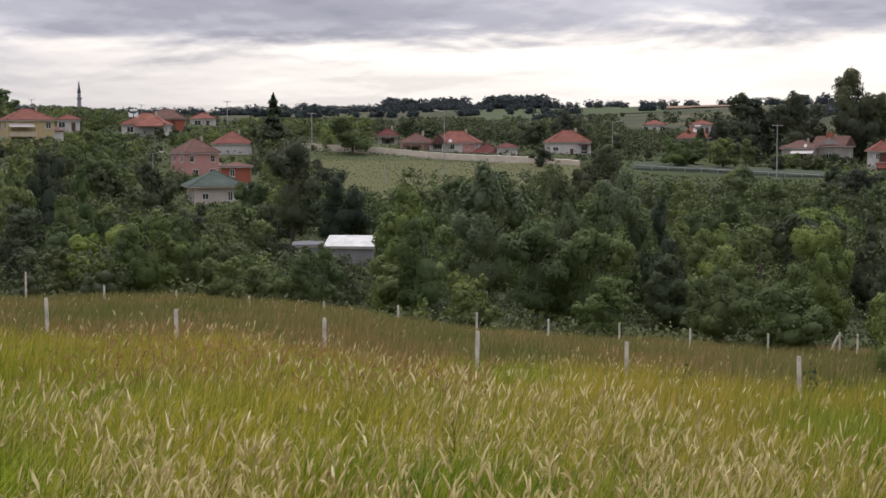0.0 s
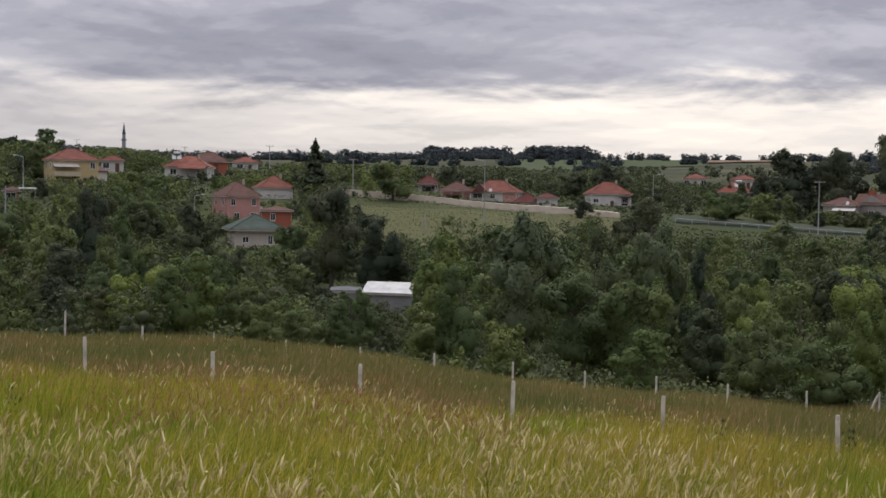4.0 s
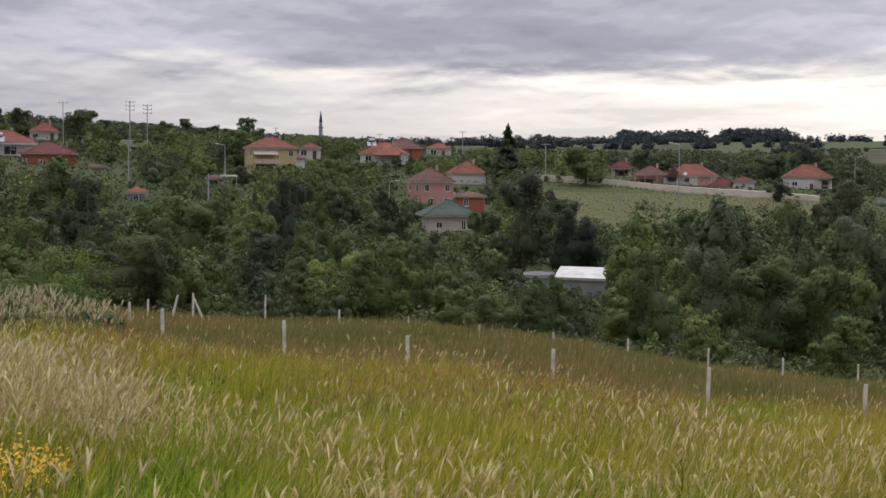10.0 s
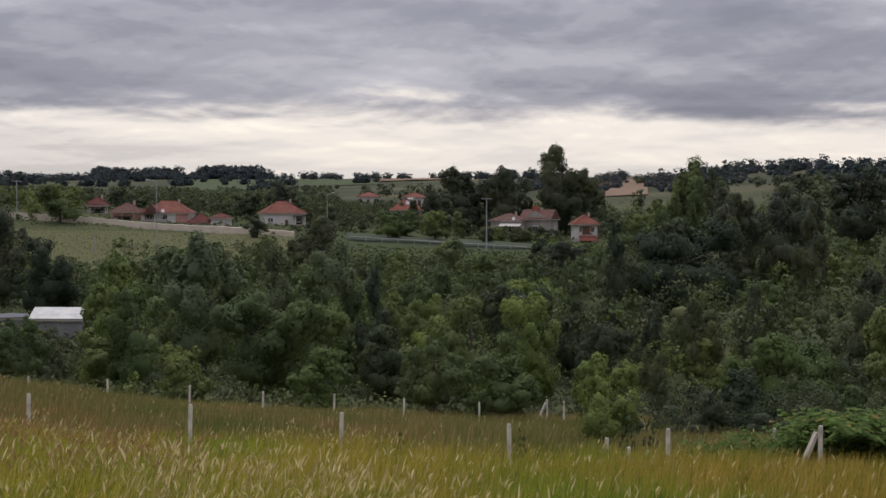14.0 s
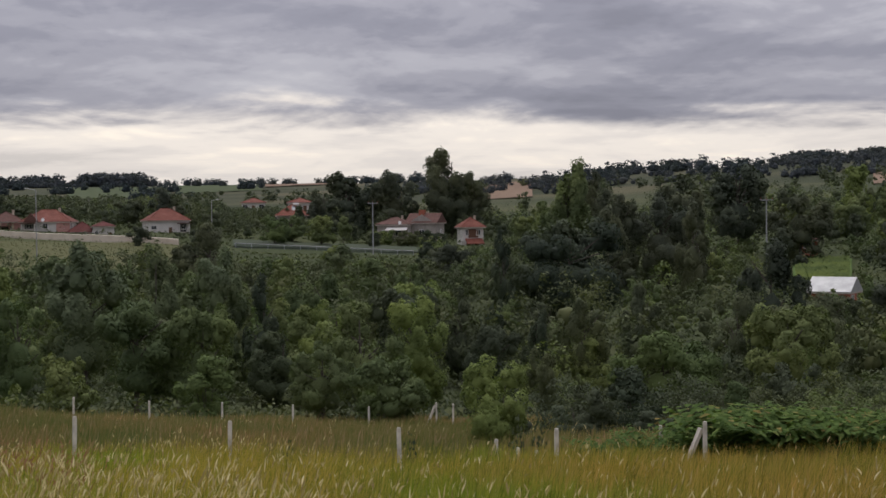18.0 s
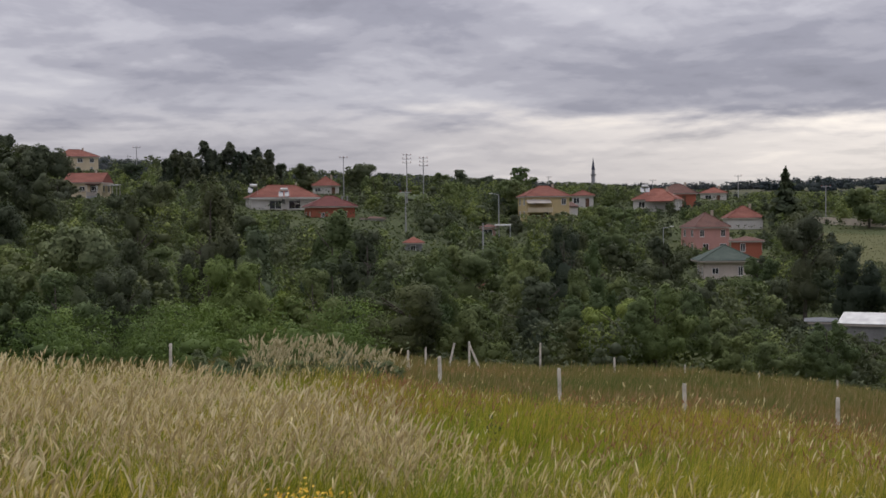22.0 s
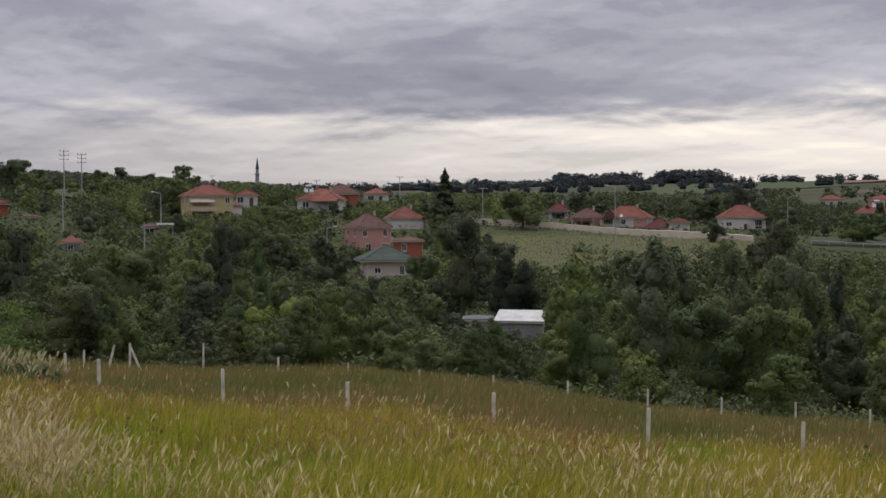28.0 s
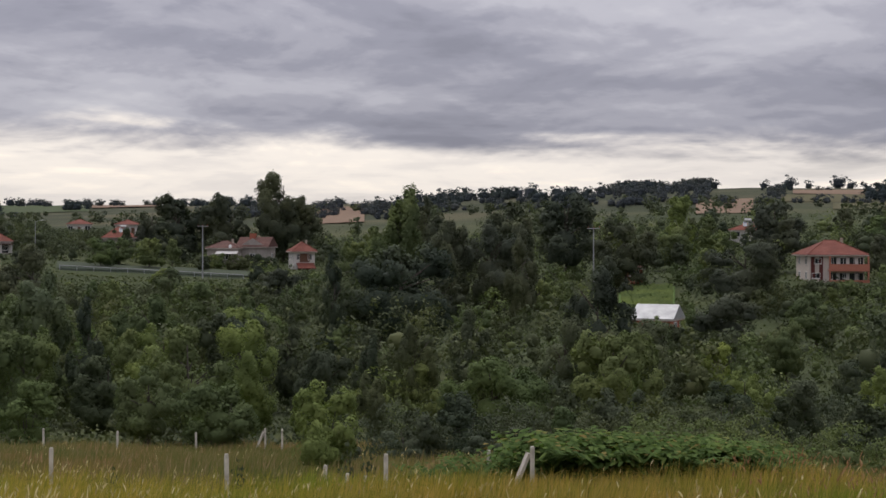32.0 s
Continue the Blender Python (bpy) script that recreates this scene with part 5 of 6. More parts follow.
wood(26, 63, 95, (3.0, 5.5), (0.75, 1.1), ("mid", "mid", "dark", "bright"))
wood(60, 95, 150, (4.5, 8.0), (0.7, 1.0), ("mid", "mid", "dark", "dark", "bright"))

wood(110, 185, 340, (5.0, 9.0), (0.8, 1.1), ("dark", "dark", "mid", "deep", "mid"))
hedge_rng = random.Random(31)
# bush tops follow the sight line from the camera to each house
for hb, hd, hw, hz in BUSH_SCREENS:
    for k in range(max(2, round(hw / 2.6))):
        hb2 = hb + math.degrees(((k + 0.5) / max(2, round(hw / 2.6)) - 0.5) * (hw + 3) / hd)
        hd2 = hd - hedge_rng.uniform(6, 22)
        top_ = EYE + (hz - EYE) * hd2 / hd - hedge_rng.uniform(0.0, 0.9)
        tall_ = top_ - gz(*spot(hb2, hd2))
        if 0.9 < tall_ < 9.5:
            tree("full" if tall_ > 3.0 else "bush", hedge_rng.choice(("dark", "dark", "mid", "deep")), hb2, hd2, top_, min(hedge_rng.uniform(3.2, 5.5), tall_ * 1.5))

TIGHT = [crown_points(np.random.default_rng(400 + i), "broad", 900, False) for i in range(7)]
UNIT = [crown_points(np.random.default_rng(300 + i), "full" if i % 3 else "bush", 2600) for i in range(9)]
FIELDS = ((-66.5, -63.2, 205, 336, 0.12), (-12.3, -4.7, 280, 312, 0.0), (-25, -13, 222, 304, 0.03), (9.6, 12.2, 208, 242, 0.0), (-43.6, -40.4, 340, 402, 0.05), (-66.5, -60.5, 335, 425, 0.05))


def thicket(name, label, count, near, far, heights, spread, clumps, size, tone, seed, bearings=(-74, 32)):
    """Trees and bushes too many to tell apart, as one mass of leaf clumps."""
    rng = np.random.default_rng(seed)
    b, d = rng.uniform(*bearings, count), np.sqrt(rng.uniform(near ** 2, far ** 2, count))
    x, y = d * np.sin(np.radians(b)), d * np.cos(np.radians(b))
    z = ground_z(x, y)
    h = rng.uniform(*heights, count)
    w = h * rng.uniform(*spread, count)
    limit = np.where(d > 200, np.interp(b, SKY_AT, SKY_TOP), np.interp(d, (40, 70, 110, 200), (-3.0, -2.4, -1.4, 0.6)))
    half = np.degrees(0.5 * w / d)
    for cb, ch, low, cd in CLEAR:
        limit = np.where((d < cd + 1) & (np.abs(b - cb) < ch + half), np.minimum(limit, low), limit)
        limit = np.where((np.abs(d - cd - 6) < 9) & (np.abs(b - cb) < ch + half), -90, limit)
    h = np.minimum(h, (EYE + d * np.tan(np.radians(limit)) - z) * 0.92)
    w = np.minimum(w, np.maximum(h * 1.6, 1.6))
    keep = h > 0.7
    for b0, b1, d0, d1, share in FIELDS:
        keep &= ~((b > b0) & (b < b1) & (d > d0) & (d < d1) & (rng.uniform(0, 1, count) > share))
    vs, fs, qs, n = [], [], [], 0
    for i in np.flatnonzero(keep):
        p, q, c, s = UNIT[rng.integers(9)]
        some = rng.integers(0, len(p), clumps)
        a = rng.uniform(0, 6.28)
        turn = np.array([[math.cos(a), math.sin(a), 0], [-math.sin(a), math.cos(a), 0], [0, 0, 1]])
        grow, foot = np.array([w[i], w[i], h[i] * 1.06]), np.array([x[i], y[i], z[i] - 0.06 * h[i]])
        hv, hf, hq = hulls(rng, c[s > 0.2], s[s > 0.2], 0.52 if size > 0.13 else 0.45)
        v, f, r = together(leaves(rng, (p[some] * grow) @ turn + foot, q[some] @ turn, size * min(1.0, 0.45 + 0.13 * h[i])), ((hv * grow) @ turn + foot, hf, hq @ turn))
        vs.append(v)
        fs.append(f + n)
        qs.append(r)
        n += len(v)
    tagged(new(name, mesh_from(name, np.concatenate(vs), np.concatenate(fs), LEAF[tone], np.concatenate(qs))), label, "woods", kind="stuff")


# the dark leaf tone stands in for shade among the trunks
thicket("undergrowth", "dense green bushes under the valley trees", 330, 62, 130, (1.2, 3.0), (0.9, 1.5), 420, 0.11, "dark", 1)
thicket("undergrowth", "green scrub between the valley trees", 200, 64, 170, (1.5, 4.0), (0.8, 1.3), 420, 0.12, "mid", 2)
thicket("undergrowth", "dense bushes along the meadow's end", 60, 44, 63, (1.0, 2.4), (1.0, 1.8), 1300, 0.06, "dark", 8, (-2.5, 32))
thicket("undergrowth", "bushes crowding the meadow's lower corner", 56, 32, 46, (0.9, 1.9), (1.1, 1.8), 1400, 0.05, "mid", 10, (7.5, 32))
thicket("undergrowth", "dark bushes along the meadow's upper edge", 70, 40, 62, (1.2, 2.8), (1.0, 1.8), 1300, 0.06, "bright", 9, (-74, -43))
thicket("woodland", "dark crowns of the closed valley woodland", 300, 95, 240, (3.5, 8.0), (0.8, 1.2), 750, 0.17, "dark", 3)
thicket("woodland", "green crowns of the closed valley woodland", 280, 95, 260, (3.0, 7.0), (0.8, 1.2), 700, 0.17, "mid", 4)
thicket("woodland", "dark trees and hedges between the houses", 340, 220, 440, (3.0, 8.5), (0.9, 1.3), 380, 0.21, "dark", 5)
thicket("woodland", "green trees and bushes between the houses", 340, 200, 440, (2.0, 7.0), (0.9, 1.4), 380, 0.2, "mid", 6)
thicket("woodland", "close dark trees on the village hillside", 800, 175, 430, (3.0, 7.5), (0.85, 1.2), 270, 0.24, "dark", 11, (-70, -24))
thicket("woodland", "close green trees on the village hillside", 800, 175, 430, (2.5, 6.5), (0.85, 1.3), 270, 0.23, "mid", 12, (-70, -24))
thicket("woodland", "dark garden trees behind the roadside houses", 330, 305, 450, (4.0, 8.0), (0.9, 1.3), 260, 0.27, "dark", 13, (-26, -2))
thicket("woodland", "dark woods behind the village", 420, 420, 950, (6, 11), (0.9, 1.5), 120, 0.6, "dark", 7)


def carpet(name, label, density, near, far, tall, size, tone, seed, bearings=(-74, 32)):
    """Low scrub and brambles that close the ground between the trees."""
    rng = np.random.default_rng(seed)
    count = int(0.5 * math.radians(bearings[1] - bearings[0]) * (far ** 2 - near ** 2) * density)
    b, d = rng.uniform(*bearings, count), np.sqrt(rng.uniform(near ** 2, far ** 2, count))
    x, y = d * np.sin(np.radians(b)), d * np.cos(np.radians(b))
    z = ground_z(x, y)
    wave = np.zeros(count)
    for k in range(14):
        a, f, ph = rng.uniform(0, 6.28), rng.uniform(0.35, 1.5), rng.uniform(0, 6.28)
        wave += np.sin((x * math.cos(a) + y * math.sin(a)) * f + ph)
    h = tall * np.clip(0.45 + 0.16 * wave, 0.1, 1.2) * rng.uniform(0.55, 1.0, count)
    limit = np.full(count, 90.0)
    for cb, ch, low, cd in CLEAR:
        limit = np.where((d < cd + 1) & (np.abs(b - cb) < ch), np.minimum(limit, low), limit)
    h = np.clip(np.minimum(h, EYE + d * np.tan(np.radians(limit)) - z), 0.15, None)
    keep = np.ones(count, bool)
    for b0, b1, d0, d1, share in FIELDS:
        keep &= ~((b > b0) & (b < b1) & (d > d0) & (d < d1))
    p = np.stack([x, y, z + h], -1)[keep]
    q = np.stack([rng.normal(0, 0.5, len(p)), rng.normal(0, 0.5, len(p)), np.full(len(p), 0.8)], -1)
    tagged(new(name, mesh_from(name, *leaves_of(leaves(rng, p, q, size), LEAF[tone]))), label, "scrub", kind="stuff")


field_rng = np.random.default_rng(77)
fb, fd = np.radians(field_rng.uniform(9.9, 11.9, 2600)), field_rng.uniform(212, 240, 2600)
fv = np.stack([fd * np.sin(fb), fd * np.cos(fb), ground_z(fd * np.sin(fb), fd * np.cos(fb)) + 0.55 + field_rng.uniform(0, 0.5, 2600)], -1)
tagged(new("crop_rows", mesh_from("crop_rows", *leaves_of(leaves(field_rng, fv, np.tile([0, -0.7, 0.6], (2600, 1)), 0.3, 0.5), LEAF["bright"]))), "leafy green crop in the small valley field", "crop", kind="stuff")
# dark tone here puts the shaded gaps between crowns into the colour
carpet("scrub", "low brambles and scrub under the valley trees", 6.0, 62, 120, 1.0, 0.13, "dark", 41)
carpet("scrub", "scrub and brambles across the valley floor", 1.5, 118, 232, 1.2, 0.23, "dark", 42)
carpet("scrub", "dark scrub and gardens between the houses", 1.2, 200, 430, 1.6, 0.3, "dark", 44)


# far woods on the ridges, one mass of clumped crowns; tone "far" has blue haze in its colour
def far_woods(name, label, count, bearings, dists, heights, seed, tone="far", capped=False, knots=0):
    rng = np.random.default_rng(seed)
    b, d = np.radians(rng.uniform(*bearings, count)), rng.uniform(*dists, count)
    if knots:
        k = rng.integers(0, knots, count)
        wide_ = rng.uniform(0.15, 0.7, knots)[k]
        b = np.radians(np.clip(rng.uniform(*bearings, knots)[k] + rng.normal(0, 1, count) * wide_, *bearings))
        d = rng.uniform(*dists, knots)[k] + rng.normal(0, 14, count)
    x, y = d * np.sin(b), d * np.cos(b)
    z = ground_z(x, y)
    h = rng.uniform(*heights, count)
    if capped:
        h = np.minimum(h, (EYE + d * np.tan(np.radians(np.interp(np.degrees(b), SKY_AT, SKY_TOP))) - z) * rng.uniform(0.72, 1.06, count))
    vs, fs, qs, n = [], [], [], 0
    for i in np.flatnonzero(h > 1.5):
        p, q, c, s = TIGHT[rng.integers(7)]
        some = rng.integers(0, len(p), 190)
        grow, foot = np.array([h[i] * 1.3, h[i] * 1.3, h[i]]), np.array([x[i], y[i], z[i] - 0.15 * h[i]])
        hv, hf, hq = hulls(rng, c[s > 0.2], s[s > 0.2], 0.9)
        v, f, r = together(leaves(rng, p[some] * grow + foot, q[some], h[i] * 0.07), (hv * grow + foot, hf, hq))
        vs.append(v)
        fs.append(f + n)
        qs.append(r)
        n += len(v)
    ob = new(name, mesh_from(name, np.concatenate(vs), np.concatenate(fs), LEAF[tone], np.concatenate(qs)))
    tagged(ob, label, "woods", kind="stuff")


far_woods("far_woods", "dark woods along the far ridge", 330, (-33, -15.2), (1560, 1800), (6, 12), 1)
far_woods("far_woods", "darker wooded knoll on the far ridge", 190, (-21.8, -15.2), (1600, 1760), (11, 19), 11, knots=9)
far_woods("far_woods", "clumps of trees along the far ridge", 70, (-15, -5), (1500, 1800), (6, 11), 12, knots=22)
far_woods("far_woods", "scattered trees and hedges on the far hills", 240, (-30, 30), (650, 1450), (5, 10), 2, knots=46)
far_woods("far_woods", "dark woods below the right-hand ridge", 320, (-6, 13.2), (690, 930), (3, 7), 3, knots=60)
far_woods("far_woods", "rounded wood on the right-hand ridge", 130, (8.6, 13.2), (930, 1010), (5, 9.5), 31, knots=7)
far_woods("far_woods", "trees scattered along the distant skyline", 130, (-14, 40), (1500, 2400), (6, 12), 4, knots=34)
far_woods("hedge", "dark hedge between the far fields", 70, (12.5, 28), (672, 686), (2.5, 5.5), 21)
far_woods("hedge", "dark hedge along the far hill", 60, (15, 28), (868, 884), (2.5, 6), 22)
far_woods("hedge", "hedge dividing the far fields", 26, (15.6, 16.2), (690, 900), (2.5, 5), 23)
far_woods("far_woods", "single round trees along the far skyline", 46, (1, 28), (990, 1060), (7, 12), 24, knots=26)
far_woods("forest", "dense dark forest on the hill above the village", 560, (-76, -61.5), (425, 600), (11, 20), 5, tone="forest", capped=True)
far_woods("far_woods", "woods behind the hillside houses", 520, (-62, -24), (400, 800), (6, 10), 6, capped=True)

# ---- concrete fence posts ----
def post_shape(seed):
    """A weathered square concrete post, 1.45 m high, with chamfered top and wire holes."""
    rng = random.Random(seed)
    bm = bmesh.new()
    prev = None
    for z, s in ((-0.4, 0.055), (0.2, 0.055), (0.75, 0.052), (1.36, 0.05), (1.42, 0.04)):
        ring = [bm.verts.new((sx * s + rng.uniform(-0.003, 0.003), sy * s + rng.uniform(-0.003, 0.003), z)) for sx, sy in ((-1, -1), (1, -1), (1, 1), (-1, 1))]
        if prev:
            for i in range(4):
                bm.faces.new((prev[i], prev[(i + 1) % 4], ring[(i + 1) % 4], ring[i]))
        prev = ring
    bm.faces.new(prev)
    me = bpy.data.meshes.new("fence_post")
    bm.to_mesh(me)
    bm.free()
    me.materials.append(conc)
    return me


POSTS = [post_shape(i) for i in range(4)]
post_rng = random.Random(8)


def fence_post(bearing, dist, top, group, label="weathered pale concrete fence post in long grass", lean=(0, 0), scale=1.0, brace=0):
    x, y = spot(bearing, dist)
    ob = new("fence_post", post_rng.choice(POSTS))
    ob.matrix_basis = pose(x, y, top - 1.42 * scale, lean[0] + post_rng.uniform(-1.2, 1.2), lean[1] + post_rng.uniform(-1.2, 1.2), -bearing + post_rng.uniform(-8, 8)) @ Matrix.Diagonal((0.74, 0.74, scale, 1))
    tagged(ob, label, "fence post", group)
    if brace:
        b = thing("brace_post", "slanting concrete brace leaning on a corner post", "fence post", pose(x, y, top - 1.35, 0, 0, -bearing), group=group)
        bm = bmesh.new()
        rod(bm, (-0.62 * brace, 0, -0.15), (-0.07 * brace, 0, 1.22), 0.06, 0.055, 4)
        part("strut", bm, conc, b)


NEAR_ROW = "posts of the nearer fence"
FAR_ROW = "posts of the farther fence"
for b, rise in ((-50.6, -4.7), (-39.98, -5.43), (-35.2, -5.92), (-30.3, -6.51), (-24.52, -6.97), (-18.41, -7.54), (-12.45, -7.95), (-5.68, -8.37), (0.55, -8.45), (6.4, -8.13)):
    d = 26.5 / math.cos(radians(b + 4))
    fence_post(b, d, EYE + d * math.tan(radians(rise)), NEAR_ROW, brace=1 if b == 6.4 else 0, label="weathered concrete corner post with a brace" if b == 6.4 else "weathered pale concrete fence post in long grass")
for b, rise in ((-36.0, -4.91), (-33.05, -5.5), (-30.3, -5.78), (-27.48, -6.07), (-24.5, -6.3), (-21.56, -6.51), (-18.41, -6.8), (-15.52, -7.07), (-12.7, -7.2), (-9.94, -7.39), (-6.91, -7.51), (-4.2, -7.4), (-3.55, -7.45)):
    d = 58 / math.cos(radians(b + 20))
    fence_post(b, d, EYE + d * math.tan(radians(rise)), FAR_ROW, brace=1 if b == -4.2 else 0)
for b, d, rise, ry in ((-41.27, 44, -5.16, 0), (-40.58, 50, -5.06, 0), (-39.75, 52, -4.85, 14), (-38.82, 54, -4.84, 0), (-38.21, 54, -4.9, -24)):
    fence_post(b, d, EYE + d * math.tan(radians(rise)), FAR_ROW, lean=(0, ry))
for b, d, rise, s in ((-1.87, 29, -8.86, 0.7), (-1.0, 27.5, -9.2, 0.5), (-0.2, 27.5, -9.3, 0.5), (4.7, 31, -8.3, 0.7), (-25.7, 56, -6.85, 0.7)):
    fence_post(b, d, EYE + d * math.tan(radians(rise)), "short stakes by the fence", "short concrete stake in the grass", scale=s)

# ---- meadow grass ----
def sward(name, stops):
    """Grass blades, each of its own tone, in greener and drier patches."""
    m = Mat(name, 0.6, spec=0.2)
    pick = m.ramp(m.island(), stops)
    patchy = m.ramp(m.noise(0.33, 4.0), [(0.36, (0.66, 0.98, 0.5)), (0.5, (0.98, 1.0, 0.9)), (0.66, (1.08, 1.0, 0.9))])
    tussock = m.ramp(m.noise(1.7, 3.0), [(0.34, (0.66, 0.78, 0.62)), (0.5, (1.0, 1.0, 1.0)), (0.66, (1.2, 1.1, 1.05))])
    east = m.n.new("ShaderNodeSeparateXYZ")
    m.l.new(m.place(), east.inputs[0])
    dry = m.n.new("ShaderNodeMapRange")             # the lower corner is drier and duller
    dry.inputs["From Min"].default_value, dry.inputs["From Max"].default_value = -5.0, 3.0
    m.l.new(east.outputs[0], dry.inputs[0])
    tone = m.mix(dry.outputs[0], (1.0, 1.0, 1.0), (0.95, 0.84, 1.05))
    m.base(m.mix(1.0, m.mix(1.0, m.mix(1.0, pick, patchy, "MULTIPLY"), tussock, "MULTIPLY"), tone, "MULTIPLY"))
    return m.thin(0.35, (1.1, 1.15, 0.7)).m


BLADE = sward("grass_blades", [(0.0, (0.125, 0.135, 0.016)), (0.35, (0.28, 0.27, 0.032)), (0.72, (0.47, 0.38, 0.066)), (1.0, (0.58, 0.41, 0.15))])
GREEN_BLADE = sward("green_grass_blades", [(0.0, (0.095, 0.12, 0.014)), (0.4, (0.255, 0.275, 0.028)), (0.8, (0.46, 0.41, 0.06)), (1.0, (0.62, 0.49, 0.17))])
straw = Mat("grass_seed_heads", 0.75, spec=0.15)
pick = straw.ramp(straw.island(), [(0.0, (0.33, 0.255, 0.10)), (0.4, (0.52, 0.425, 0.18)), (0.8, (0.72, 0.61, 0.30)), (1.0, (0.88, 0.78, 0.46))])
straw.base(pick).thin(0.25)
grass_rng = np.random.default_rng(3)


def scatter(density, near, far, bearings):
    area = 0.5 * math.radians(bearings[1] - bearings[0]) * (far ** 2 - near ** 2)
    n = int(area * density)
    b, d = np.radians(grass_rng.uniform(*bearings, n)), np.sqrt(grass_rng.uniform(near ** 2, far ** 2, n))
    x, y = d * np.sin(b), d * np.cos(b)
    return x, y, d, np.degrees(b)


def clumpy(x, y):
    """Slow and quick waves that make thick and thin places, 0 to 1."""
    return 0.5 + 0.25 * np.sin(x * 0.55 + 2 * np.sin(y * 0.37 + 1)) + 0.25 * np.sin(y * 0.8 + 1.7 * np.sin(x * 0.43))


def tufty(x, y, size, seed):
    """Smooth random heights on a grid of that size, 0 to 1."""
    grid = np.random.default_rng(seed).uniform(0, 1, (97, 97))
    u, v = x / size, y / size
    i, j = np.floor(u).astype(int), np.floor(v).astype(int)
    s, t = u - i, v - j
    s, t = s * s * (3 - 2 * s), t * t * (3 - 2 * t)
    g = lambda a, b: grid[a % 97, b % 97]
    return (g(i, j) * (1 - s) + g(i + 1, j) * s) * (1 - t) + (g(i, j + 1) * (1 - s) + g(i + 1, j + 1) * s) * t


def bent(x, y, z, h, lean, a, s):
    """Points at share s of blades of height h that bow over towards direction a."""
    return np.stack([x + lean * h * s ** 2 * np.cos(a), y + lean * h * s ** 2 * np.sin(a), z + h * s * (1 - 0.25 * lean * s)], -1)


def blades(density, near, far, height, width, bearings=(-72, 31), simple=False):
    x, y, d, b = scatter(density, near, far, bearings)
    n = len(x)
    z = ground_z(x, y)
    h = grass_rng.uniform(*height, n) * (0.62 + 0.25 * clumpy(x, y) + 0.42 * tufty(x, y, 0.55, 1)) * np.interp(b, (-45, -42, -34, -30), (1.0, 0.95, 0.95, 1.0))
    a = 0.35 + grass_rng.normal(0, 1.1, n)
    lean = grass_rng.uniform(0.1, 0.7, n)
    w = grass_rng.uniform(0.6, 1.3, n) * width
    side = np.stack([-np.sin(a + 0.6), np.cos(a + 0.6), 0 * a], -1) * w[:, None]
    p0, p1, p2 = bent(x, y, z - 0.03, h, lean, a, 0.0), bent(x, y, z, h, lean, a, 0.55), bent(x, y, z, h, lean, a, 1.0)
    v = np.stack([p0 - side, p0 + side, p1 - side * 0.8, p1 + side * 0.8, p2], 1).reshape(-1, 3)
    if simple:
        return np.stack([p0 - side, p0 + side, p2], 1).reshape(-1, 3), np.arange(3 * n).reshape(-1, 3)
    k = np.arange(n)[:, None] * 5
    f = np.concatenate([k + [0, 1, 3], k + [0, 3, 2], k + [2, 3, 4]], 1).reshape(-1, 3)
    return v, f


